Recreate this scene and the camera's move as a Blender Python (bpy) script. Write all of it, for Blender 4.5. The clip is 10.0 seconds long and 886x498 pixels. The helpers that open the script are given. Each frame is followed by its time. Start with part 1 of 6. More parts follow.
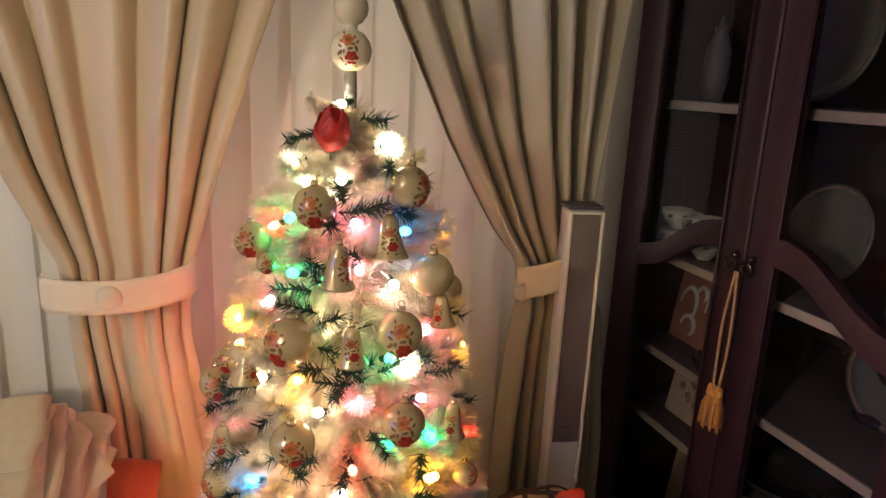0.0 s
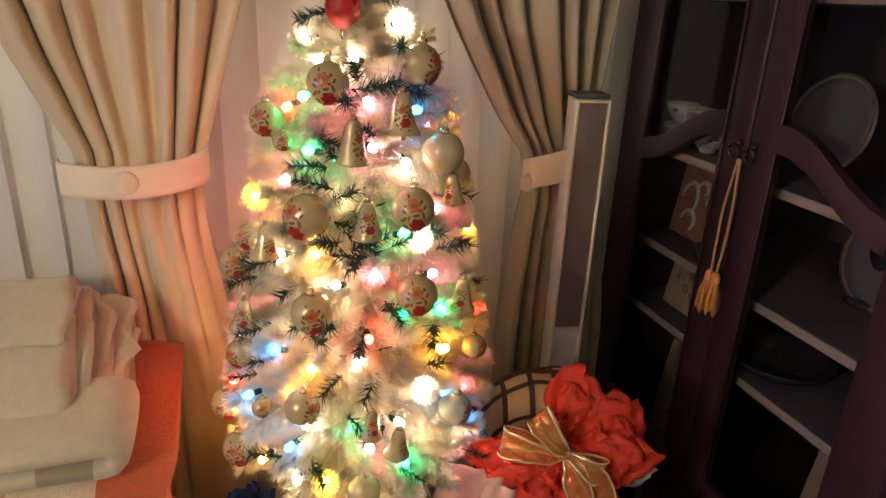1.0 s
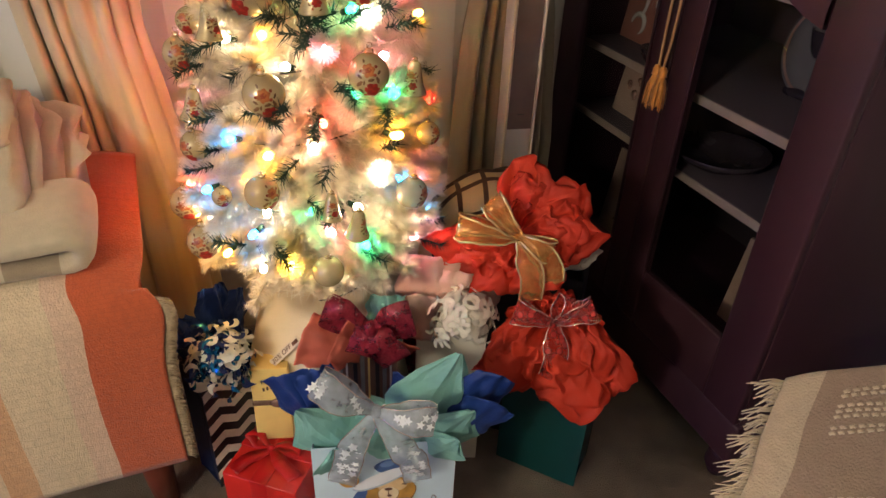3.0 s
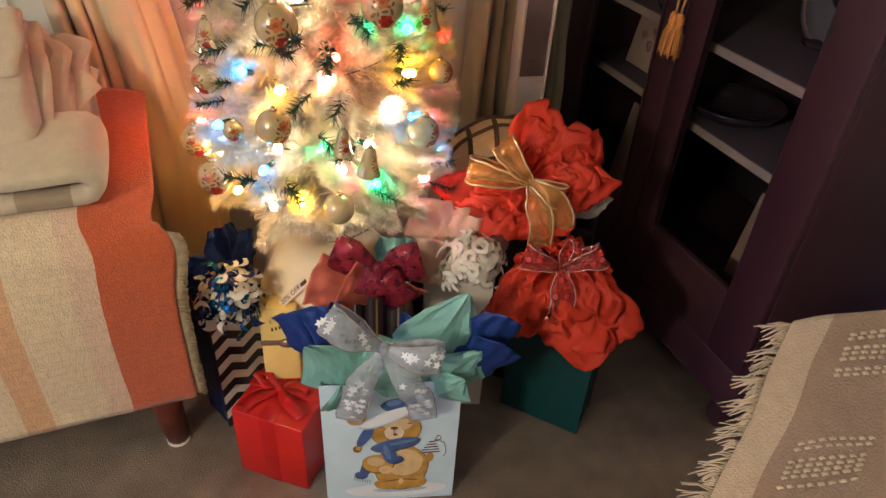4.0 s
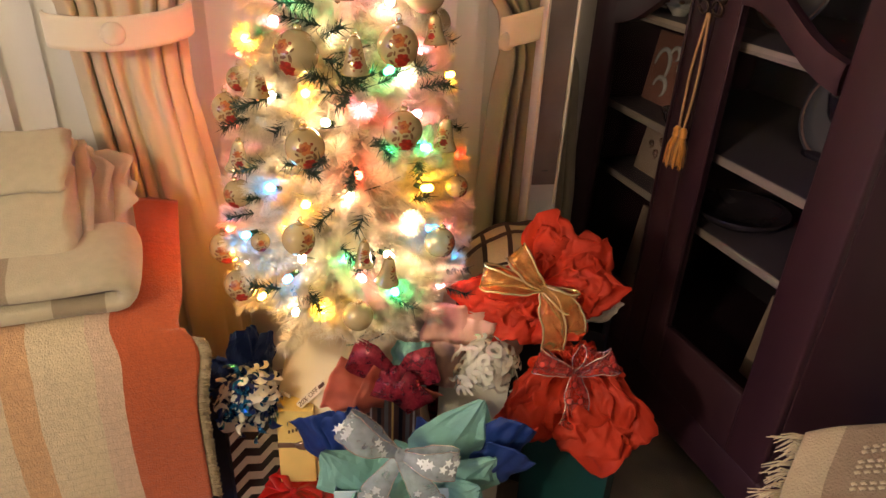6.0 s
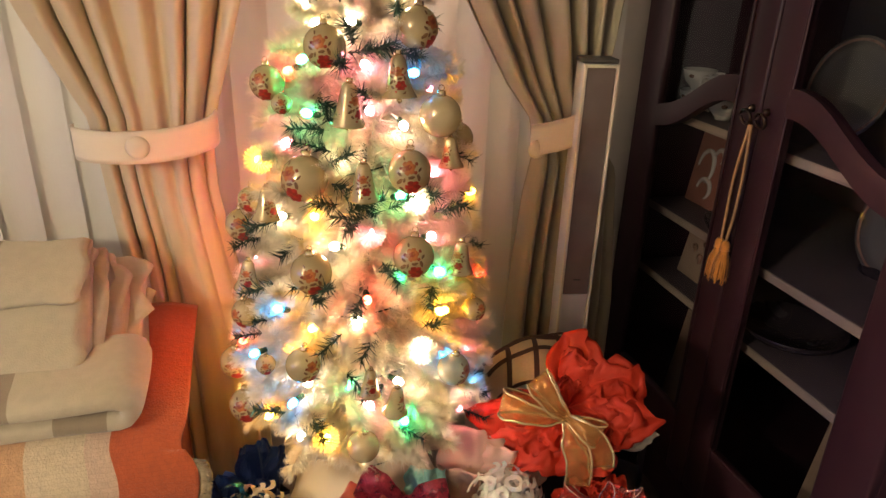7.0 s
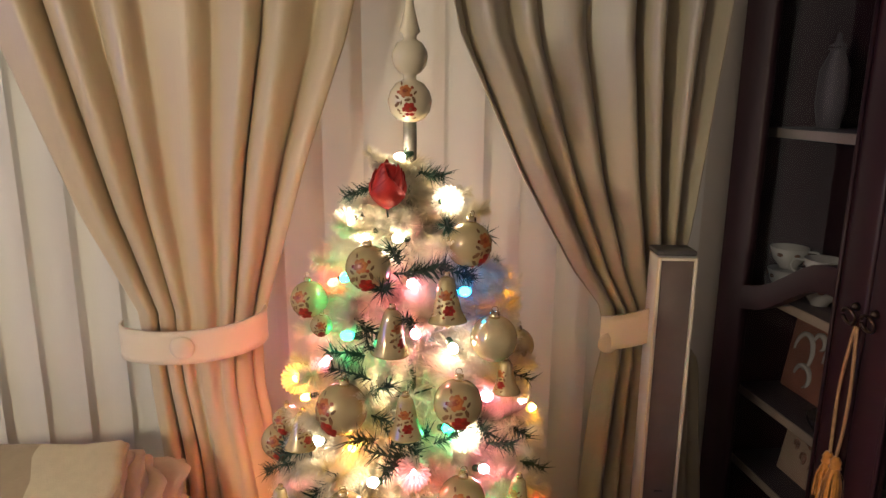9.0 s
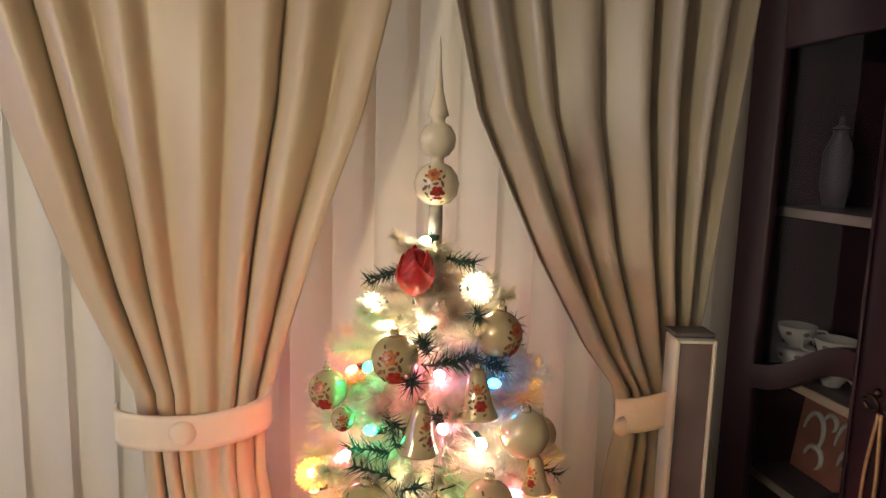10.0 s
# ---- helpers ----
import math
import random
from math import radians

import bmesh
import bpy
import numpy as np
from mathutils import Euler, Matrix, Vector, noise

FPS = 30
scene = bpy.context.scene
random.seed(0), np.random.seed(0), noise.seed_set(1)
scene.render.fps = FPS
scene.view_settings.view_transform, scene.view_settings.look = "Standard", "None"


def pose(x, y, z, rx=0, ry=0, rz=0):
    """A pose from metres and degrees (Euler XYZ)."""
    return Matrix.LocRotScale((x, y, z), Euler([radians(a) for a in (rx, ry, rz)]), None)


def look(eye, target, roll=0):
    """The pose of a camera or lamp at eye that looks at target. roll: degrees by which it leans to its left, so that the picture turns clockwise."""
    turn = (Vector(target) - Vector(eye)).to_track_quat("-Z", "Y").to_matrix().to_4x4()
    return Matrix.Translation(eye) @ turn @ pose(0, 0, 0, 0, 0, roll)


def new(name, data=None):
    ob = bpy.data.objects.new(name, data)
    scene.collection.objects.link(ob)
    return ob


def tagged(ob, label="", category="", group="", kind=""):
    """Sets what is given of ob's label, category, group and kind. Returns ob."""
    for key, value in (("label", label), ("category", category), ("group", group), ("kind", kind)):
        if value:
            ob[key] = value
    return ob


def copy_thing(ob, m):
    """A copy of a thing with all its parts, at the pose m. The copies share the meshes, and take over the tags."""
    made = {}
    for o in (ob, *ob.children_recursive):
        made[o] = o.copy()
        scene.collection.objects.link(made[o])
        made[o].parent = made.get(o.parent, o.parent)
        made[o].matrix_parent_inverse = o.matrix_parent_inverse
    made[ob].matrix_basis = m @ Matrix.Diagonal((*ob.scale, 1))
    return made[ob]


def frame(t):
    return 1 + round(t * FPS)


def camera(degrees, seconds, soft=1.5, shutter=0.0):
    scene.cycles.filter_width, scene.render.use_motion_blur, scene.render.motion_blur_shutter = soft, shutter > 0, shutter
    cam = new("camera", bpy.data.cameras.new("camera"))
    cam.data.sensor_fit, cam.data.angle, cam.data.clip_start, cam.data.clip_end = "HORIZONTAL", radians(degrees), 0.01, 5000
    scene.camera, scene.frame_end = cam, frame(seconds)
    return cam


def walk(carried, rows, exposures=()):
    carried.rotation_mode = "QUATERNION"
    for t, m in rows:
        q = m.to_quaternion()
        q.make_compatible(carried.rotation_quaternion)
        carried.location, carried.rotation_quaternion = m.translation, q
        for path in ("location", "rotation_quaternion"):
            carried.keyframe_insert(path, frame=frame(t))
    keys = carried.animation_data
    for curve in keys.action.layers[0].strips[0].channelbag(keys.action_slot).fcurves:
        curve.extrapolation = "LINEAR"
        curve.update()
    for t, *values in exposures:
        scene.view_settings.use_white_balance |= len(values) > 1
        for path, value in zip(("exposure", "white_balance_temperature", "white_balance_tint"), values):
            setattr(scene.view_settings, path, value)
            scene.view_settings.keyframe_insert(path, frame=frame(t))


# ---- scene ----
cam = camera(66.7, 10.0, soft=1.5)
PATH = [
    (0, (0.047, 0.074, 1.445), (-0.007, 2.015, 0.966), 2.7),
    (0.5, (0.054, 0.039, 1.422), (-0.022, 1.946, 0.825), 2.5),
    (1, (0.033, 0.026, 1.396), (-0.005, 1.896, 0.687), 2.6),
    (1.5, (0.007, 0.01, 1.376), (0.052, 1.822, 0.529), 2.8),
    (2, (0.01, -0.012, 1.355), (0.111, 1.75, 0.414), 3.4),
    (2.5, (0.017, -0.03, 1.325), (0.141, 1.683, 0.3), 3.0),
    (3, (0.036, -0.046, 1.303), (0.147, 1.633, 0.221), 2.6),
    (4.5, (0.017, -0.088, 1.26), (0.113, 1.524, 0.081), 4.0),
    (5, (0.005, -0.105, 1.265), (0.11, 1.543, 0.137), 3.8),
    (6.5, (0.052, -0.053, 1.353), (0.023, 1.756, 0.5), 2.2),
    (7, (0.087, 0.01, 1.385), (-0.041, 1.847, 0.604), 1.9),
    (7.5, (0.116, 0.056, 1.416), (-0.102, 1.903, 0.68), 1.8),
    (8, (0.153, 0.095, 1.436), (-0.143, 1.978, 0.829), 1.5),
    (8.5, (0.137, 0.124, 1.465), (-0.217, 2.016, 0.924), 0.9),
    (9, (0.102, 0.156, 1.493), (-0.27, 2.07, 1.048), 0.5),
    (9.5, (0.056, 0.175, 1.511), (-0.297, 2.11, 1.149), 1.0),
    (10, (0.025, 0.183, 1.529), (-0.283, 2.139, 1.243), 1.6),
]
walk(cam, [(t, look(eye, target, roll)) for t, eye, target, roll in PATH],
     exposures=[(0, -0.08, 6500, 10), (1, -0.10, 6600, 10), (2, 0.0, 6600, 10), (3, 0.14, 6500, 10), (4.5, 0.22, 6500, 10), (5, 0.22, 6500, 10), (6.3, 0.20, 7500, 12), (6.6, 0.18, 7500, 12), (7.5, 0.06, 6600, 10), (8.5, -0.02, 6500, 10), (9, -0.08, 6500, 10), (10, 0.0, 6500, 10)])

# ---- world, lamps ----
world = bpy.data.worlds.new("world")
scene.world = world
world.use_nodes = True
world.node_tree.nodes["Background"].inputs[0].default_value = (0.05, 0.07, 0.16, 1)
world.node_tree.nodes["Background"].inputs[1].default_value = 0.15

LAMP_X, LAMP_Y, LAMP, BULB, DUSK, BLUE_FILL = -1.42, -1.20, 238.0, 80.0, 5.0, 42.0
WALL = pose(-0.54, 1.22, 0, 0, 0, 19)      # frame of the window wall: x along it, y into it
TREE = Vector((-0.131, 1.10, 0))


# ---- material makers ----
def base_mat(name):
    m = bpy.data.materials.new(name)
    m.use_nodes = True
    nt = m.node_tree
    return m, nt, nt.nodes["Principled BSDF"]


def link(nt, a, b):
    nt.links.new(a, b)


def noise_node(nt, scale, detail=4.0, stretch=None, coord="Object"):
    tc = nt.nodes.new("ShaderNodeTexCoord")
    n = nt.nodes.new("ShaderNodeTexNoise")
    n.inputs["Scale"].default_value = scale
    n.inputs["Detail"].default_value = detail
    if stretch:
        mp = nt.nodes.new("ShaderNodeMapping")
        mp.inputs["Scale"].default_value = stretch
        link(nt, tc.outputs[coord], mp.inputs[0])
        link(nt, mp.outputs[0], n.inputs["Vector"])
    else:
        link(nt, tc.outputs[coord], n.inputs["Vector"])
    return n


def ramp_node(nt, stops, mode="LINEAR"):
    r = nt.nodes.new("ShaderNodeValToRGB")
    r.color_ramp.interpolation = mode
    els = r.color_ramp.elements
    while len(els) < len(stops):
        els.new(0.5)
    for e, (p, c) in zip(els, stops):
        e.position, e.color = p, (*c, 1)
    return r


def scaled(c, k):
    return tuple(min(1.0, v * k) for v in c)


def surf(name, color, rough=0.6, metal=0.0, var=0.2, scale=6.0, bump=0.1, bscale=80.0, stretch=None, sheen=0.0,
         translucent=0.0, transmission=0.0, coat=0.0, random_tint=0.0, alpha=1.0, ior=1.45, lace=0.0):
    """Surface with colour variation at one scale and fine relief at another."""
    m, nt, bs = base_mat(name)
    n1 = noise_node(nt, scale, 5.0, stretch)
    r = ramp_node(nt, [(0.3, scaled(color, 1 - var)), (0.7, scaled(color, 1 + var))])
    link(nt, n1.outputs[0], r.inputs[0])
    out_col = r.outputs[0]
    if random_tint:
        oi = nt.nodes.new("ShaderNodeObjectInfo")
        hsv = nt.nodes.new("ShaderNodeHueSaturation")
        mr = nt.nodes.new("ShaderNodeMapRange")
        mr.inputs[3].default_value, mr.inputs[4].default_value = 1 - random_tint, 1 + random_tint
        link(nt, oi.outputs["Random"], mr.inputs[0])
        link(nt, mr.outputs[0], hsv.inputs["Value"])
        link(nt, out_col, hsv.inputs["Color"])
        out_col = hsv.outputs[0]
    link(nt, out_col, bs.inputs["Base Color"])
    n2 = noise_node(nt, bscale, 6.0, stretch)
    if bump:
        b = nt.nodes.new("ShaderNodeBump")
        b.inputs["Strength"].default_value = bump
        b.inputs["Distance"].default_value = 0.004
        link(nt, n2.outputs[0], b.inputs["Height"])
        link(nt, b.outputs[0], bs.inputs["Normal"])
    mr2 = nt.nodes.new("ShaderNodeMapRange")
    mr2.inputs[3].default_value, mr2.inputs[4].default_value = max(0.02, rough - 0.08), min(1, rough + 0.08)
    link(nt, n1.outputs[0], mr2.inputs[0])
    link(nt, mr2.outputs[0], bs.inputs["Roughness"])
    bs.inputs["Metallic"].default_value = metal
    bs.inputs["IOR"].default_value = ior
    bs.inputs["Sheen Weight"].default_value = sheen
    bs.inputs["Transmission Weight"].default_value = transmission
    bs.inputs["Coat Weight"].default_value = coat
    bs.inputs["Alpha"].default_value = alpha
    if lace:
        vo = nt.nodes.new("ShaderNodeTexVoronoi")
        vo.inputs["Scale"].default_value = lace
        tc = nt.nodes.new("ShaderNodeTexCoord")
        link(nt, tc.outputs["Object"], vo.inputs["Vector"])
        ra = ramp_node(nt, [(0.25, (1, 1, 1)), (0.5, (alpha, alpha, alpha))])
        link(nt, vo.outputs["Distance"], ra.inputs[0])
        link(nt, ra.outputs[0], bs.inputs["Alpha"])
    if translucent:
        tr = nt.nodes.new("ShaderNodeBsdfTranslucent")
        link(nt, out_col, tr.inputs[0])
        mix = nt.nodes.new("ShaderNodeMixShader")
        mix.inputs[0].default_value = translucent
        link(nt, bs.outputs[0], mix.inputs[1])
        link(nt, tr.outputs[0], mix.inputs[2])
        link(nt, mix.outputs[0], nt.nodes["Material Output"].inputs[0])
    return m


def glow(name, color, strength):
    m, nt, bs = base_mat(name)
    bs.inputs["Base Color"].default_value = (*color, 1)
    bs.inputs["Emission Color"].default_value = (*color, 1)
    bs.inputs["Emission Strength"].default_value = strength
    bs.inputs["Roughness"].default_value = 0.3
    return m


def glass_mat(name, color=(1, 1, 1), rough=0.02):
    m, nt, bs = base_mat(name)
    tr = nt.nodes.new("ShaderNodeBsdfTransparent")
    tr.inputs[0].default_value = (*color, 1)
    gl = nt.nodes.new("ShaderNodeBsdfGlossy")
    gl.inputs["Roughness"].default_value = rough
    fr = nt.nodes.new("ShaderNodeFresnel")
    fr.inputs[0].default_value = 1.22
    mix = nt.nodes.new("ShaderNodeMixShader")
    link(nt, fr.outputs[0], mix.inputs[0])
    link(nt, tr.outputs[0], mix.inputs[1])
    link(nt, gl.outputs[0], mix.inputs[2])
    link(nt, mix.outputs[0], nt.nodes["Material Output"].inputs[0])
    return m


def striped(name, stops, rough=0.8, bump=0.3, bscale=140.0, axis="X", stretch=(1, 1, 1), rib=0.0, coord="UV", sheen=0.3, grain=0.6, slub=False):
    """Woven cloth with bands across one texture axis."""
    m, nt, bs = base_mat(name)
    tc = nt.nodes.new("ShaderNodeTexCoord")
    sep = nt.nodes.new("ShaderNodeSeparateXYZ")
    link(nt, tc.outputs[coord], sep.inputs[0])
    nz = noise_node(nt, 9.0, 3.0)
    ma = nt.nodes.new("ShaderNodeMath")
    ma.operation = "MULTIPLY_ADD"
    ma.inputs[1].default_value = 0.012
    link(nt, nz.outputs[0], ma.inputs[0])
    link(nt, sep.outputs[axis], ma.inputs[2])
    r = ramp_node(nt, stops, "CONSTANT")
    link(nt, ma.outputs[0], r.inputs[0])
    n1 = noise_node(nt, 60.0, 5.0, stretch)
    mx = nt.nodes.new("ShaderNodeMix")
    mx.data_type, mx.blend_type = "RGBA", "MULTIPLY"
    mx.inputs[0].default_value = grain
    r2 = ramp_node(nt, [(0.3, (0.55, 0.55, 0.55)), (0.65, (1, 1, 1))])
    link(nt, n1.outputs[0], r2.inputs[0])
    link(nt, r.outputs[0], mx.inputs[6])
    link(nt, r2.outputs[0], mx.inputs[7])
    out_col = mx.outputs[2]
    if slub:
        bk = nt.nodes.new("ShaderNodeTexBrick")
        for key, value in (("Scale", 1.0), ("Brick Width", 0.034), ("Row Height", 0.016), ("Mortar Size", 0.0012), ("Mortar Smooth", 0.6)):
            bk.inputs[key].default_value = value
        for key, value in (("Color1", 1.0), ("Color2", 0.90), ("Mortar", 0.62)):
            bk.inputs[key].default_value = (value, value, value, 1)
        wob = nt.nodes.new("ShaderNodeMix")
        wob.data_type, wob.blend_type = "RGBA", "LINEAR_LIGHT"
        wob.inputs[0].default_value = 0.010
        link(nt, tc.outputs[coord], wob.inputs[6])
        link(nt, noise_node(nt, 30.0, 3.0).outputs[1], wob.inputs[7])
        link(nt, wob.outputs[2], bk.inputs["Vector"])
        weave = nt.nodes.new("ShaderNodeMix")
        weave.data_type, weave.blend_type = "RGBA", "MULTIPLY"
        weave.inputs[0].default_value = 0.42
        link(nt, out_col, weave.inputs[6])
        link(nt, bk.outputs[0], weave.inputs[7])
        out_col = weave.outputs[2]
    link(nt, out_col, bs.inputs["Base Color"])
    n2 = noise_node(nt, bscale, 4.0, stretch)
    b = nt.nodes.new("ShaderNodeBump")
    b.inputs["Strength"].default_value = bump
    b.inputs["Distance"].default_value = 0.006
    link(nt, n2.outputs[0], b.inputs["Height"])
    link(nt, b.outputs[0], bs.inputs["Normal"])
    bs.inputs["Roughness"].default_value = rough
    bs.inputs["Sheen Weight"].default_value = sheen
    return m


# ---- materials ----
M_CARPET = surf("carpet", (0.31, 0.225, 0.170), 0.95, var=0.32, scale=11, bump=1.0, bscale=300, sheen=0.3)
M_WALL = surf("wall_paint", (0.70, 0.66, 0.60), 0.85, var=0.04, scale=3, bump=0.05, bscale=200)
M_CEIL = surf("ceiling_paint", (0.78, 0.76, 0.72), 0.9, var=0.03, scale=3, bump=0.1, bscale=120)
M_BLIND = surf("blind_slat", (0.78, 0.745, 0.67), 0.55, var=0.05, scale=4, bump=0.08, bscale=220, stretch=(1, 1, 0.3), translucent=0.30, random_tint=0.05)
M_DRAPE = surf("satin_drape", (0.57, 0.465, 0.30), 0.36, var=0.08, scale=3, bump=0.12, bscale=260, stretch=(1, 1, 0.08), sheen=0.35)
# Same satin, with the weaker light on this side put into its colour.
M_DRAPE_SHADED = surf("satin_drape_shaded", (0.385, 0.345, 0.245), 0.34, var=0.10, scale=3, bump=0.12, bscale=260, stretch=(1, 1, 0.08), sheen=0.35)
M_TIE = surf("tieback_cloth", (0.74, 0.64, 0.48), 0.6, var=0.06, scale=9, bump=0.15, bscale=320, sheen=0.2)
M_MAHOG = surf("mahogany", (0.036, 0.012, 0.019), 0.50, var=0.45, scale=5, bump=0.05, bscale=40, stretch=(1, 1, 0.12))
M_CABIN = surf("cabinet_inside", (0.075, 0.058, 0.068), 0.5, var=0.3, scale=5, bump=0.05, bscale=60, stretch=(1, 1, 0.15))
M_SHELF = surf("shelf_edge", (0.34, 0.27, 0.22), 0.4, var=0.12, scale=12, bump=0.05, bscale=90)
M_PANE = glass_mat("cabinet_glass", (0.76, 0.77, 0.82))
M_IRON = surf("dark_bronze", (0.10, 0.07, 0.055), 0.3, metal=0.9, var=0.2, scale=30, bump=0.1)
M_TASSEL = surf("gold_cord", (0.60, 0.24, 0.035), 0.5, var=0.2, scale=60, bump=0.4, bscale=300, sheen=0.4)
M_CORD = surf("tan_cord", (0.42, 0.25, 0.12), 0.55, var=0.2, scale=80, bump=0.4, bscale=300)
# White china with the cabinet's shade put into its colour.
M_CHINA_SHADED = surf("china_shaded", (0.115, 0.107, 0.10), 0.45, var=0.15, scale=14, bump=0.03)
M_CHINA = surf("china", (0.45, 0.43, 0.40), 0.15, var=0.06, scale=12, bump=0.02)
M_CHINA_PRINT = surf("china_print", (0.22, 0.13, 0.10), 0.25, var=0.4, scale=70, bump=0.02)
M_BOXTAN = surf("tan_box", (0.34, 0.24, 0.18), 0.6, var=0.15, scale=15, bump=0.1)
M_BOXRED = surf("russet_box", (0.26, 0.11, 0.08), 0.5, var=0.2, scale=15, bump=0.1)
M_VASE = surf("dark_glaze", (0.032, 0.025, 0.030), 0.25, var=0.3, scale=12, bump=0.03)
M_BLUEGLASS = surf("pale_blue_glaze", (0.11, 0.17, 0.22), 0.25, var=0.15, scale=10, bump=0.03)
M_SPK = surf("speaker_shell", (0.68, 0.68, 0.69), 0.4, metal=0.3, var=0.06, scale=8, bump=0.03)
M_SPKDARK = surf("speaker_dark", (0.09, 0.085, 0.085), 0.5, var=0.1, scale=8, bump=0.05)
M_GRILLE = surf("speaker_grille", (0.17, 0.135, 0.13), 0.75, var=0.08, scale=20, bump=0.5, bscale=700)
M_TINSEL = surf("white_tinsel", (0.93, 0.87, 0.73), 0.45, var=0.05, scale=20, bump=0, translucent=0.5, random_tint=0.04)
M_NEEDLE = surf("green_needle", (0.016, 0.050, 0.032), 0.45, var=0.35, scale=60, bump=0, translucent=0.08, random_tint=0.25)
M_TRUNK = surf("tree_pole", (0.10, 0.16, 0.10), 0.6, var=0.2, scale=30)
M_PEARL = surf("pearl_glass", (0.64, 0.52, 0.28), 0.12, metal=0.30, var=0.14, scale=25, bump=0.02, bscale=60, coat=0.7, translucent=0.20)
M_GOLDBALL = surf("pale_gold_glass", (0.68, 0.58, 0.34), 0.13, metal=0.30, var=0.1, scale=25, bump=0.02, coat=0.7, translucent=0.25)
M_REDBALL = surf("red_satin_ball", (0.48, 0.020, 0.016), 0.5, var=0.35, scale=50, bump=0.3, bscale=90)
M_CAP = surf("ornament_cap", (0.75, 0.62, 0.38), 0.25, metal=0.9, var=0.1, scale=40, bump=0.05)
M_FLRED = surf("print_red", (0.30, 0.020, 0.010), 0.3, var=0.5, scale=120, bump=0.05)
M_FLOR = surf("print_orange", (0.40, 0.13, 0.035), 0.3, var=0.4, scale=120, bump=0.05)
M_FLPALE = surf("print_rust", (0.30, 0.06, 0.02), 0.3, var=0.4, scale=120, bump=0.05)
M_FLLEAF = surf("print_leaf", (0.17, 0.085, 0.030), 0.35, var=0.4, scale=120, bump=0.05)
M_TOPPER = surf("topper_glass", (0.72, 0.65, 0.44), 0.12, var=0.05, scale=20, bump=0.01, coat=0.7)
M_TUBE = surf("topper_tube", (0.42, 0.40, 0.33), 0.2, metal=0.3, var=0.1, scale=30)
M_WIRE = surf("green_wire", (0.02, 0.06, 0.03), 0.5, var=0.2, scale=50)
M_SKIRT = surf("cream_cloth", (0.82, 0.70, 0.50), 0.65, var=0.08, scale=6, bump=0.2, bscale=260, sheen=0.3)
M_TAG = surf("clear_tag", (0.80, 0.70, 0.55), 0.25, var=0.05, scale=20, bump=0.03)
M_INK = surf("brown_ink", (0.12, 0.05, 0.03), 0.5, var=0.1, scale=40, bump=0)
M_REDTIS = surf("red_tissue", (0.74, 0.065, 0.030), 0.6, var=0.12, scale=9, bump=0.25, bscale=40, translucent=0.42)
M_TEAL = surf("aqua_tissue", (0.30, 0.62, 0.56), 0.6, var=0.10, scale=9, bump=0.25, bscale=45, translucent=0.25)
M_NAVYTIS = surf("royal_blue_tissue", (0.010, 0.040, 0.20), 0.55, var=0.2, scale=9, bump=0.4, bscale=45, translucent=0.1)
M_PINKTIS = surf("coral_tissue", (0.74, 0.20, 0.14), 0.6, var=0.15, scale=9, bump=0.4, bscale=45, translucent=0.25)
M_BLUSH = surf("blush_tissue", (0.76, 0.50, 0.39), 0.65, var=0.12, scale=9, bump=0.4, bscale=45, translucent=0.25)
M_WHITEPAPER = surf("white_paper", (0.72, 0.68, 0.58), 0.5, var=0.05, scale=9, bump=0.08)
M_GREENBAG = surf("dark_green_bag", (0.006, 0.050, 0.052), 0.35, var=0.2, scale=7, bump=0.06)
M_BLACKBAG = surf("black_bag", (0.012, 0.012, 0.016), 0.35, var=0.2, scale=7, bump=0.06)
M_REDPAPER = surf("red_wrap", (0.52, 0.018, 0.014), 0.4, var=0.15, scale=6, bump=0.15, bscale=30)
M_REDRIB = surf("red_ribbon", (0.42, 0.010, 0.012), 0.3, var=0.15, scale=20, bump=0.15, bscale=200)
M_BEARBAG = surf("pale_blue_bag", (0.60, 0.77, 0.86), 0.35, var=0.10, scale=7, bump=0.04)
M_SNOW = surf("print_white", (0.80, 0.85, 0.88), 0.4, var=0.05, scale=30, bump=0)
M_OCHRE = surf("print_ochre", (0.52, 0.29, 0.065), 0.4, var=0.25, scale=40, bump=0.05)
M_OCHRE2 = surf("print_pale_ochre", (0.72, 0.52, 0.27), 0.4, var=0.15, scale=40, bump=0.05)
M_UMBER = surf("print_umber", (0.20, 0.095, 0.030), 0.4, var=0.25, scale=60, bump=0)
M_PSHADE = surf("print_grey_blue", (0.42, 0.55, 0.66), 0.4, var=0.12, scale=40, bump=0)
M_PSKY = surf("print_mid_blue", (0.13, 0.22, 0.42), 0.4, var=0.25, scale=60, bump=0)
M_PCREAM = surf("print_cream", (0.80, 0.66, 0.44), 0.4, var=0.1, scale=60, bump=0)
M_PBLUE = surf("print_blue", (0.06, 0.12, 0.30), 0.4, var=0.25, scale=40, bump=0.05)
M_NAVYBAG = surf("navy_bag", (0.010, 0.016, 0.055), 0.4, var=0.2, scale=7, bump=0.06)
M_BLUEFOIL = surf("blue_foil", (0.02, 0.22, 0.50), 0.18, metal=0.8, var=0.2, scale=30, bump=0.1)
M_NAVYRIB = surf("navy_ribbon", (0.008, 0.022, 0.11), 0.3, var=0.2, scale=30, bump=0.1)
M_WHITERIB = surf("white_ribbon", (0.80, 0.76, 0.66), 0.22, var=0.06, scale=30, bump=0.08, translucent=0.15)
M_CREAMBOX = surf("cream_box", (0.80, 0.58, 0.20), 0.3, var=0.08, scale=12, bump=0.03)
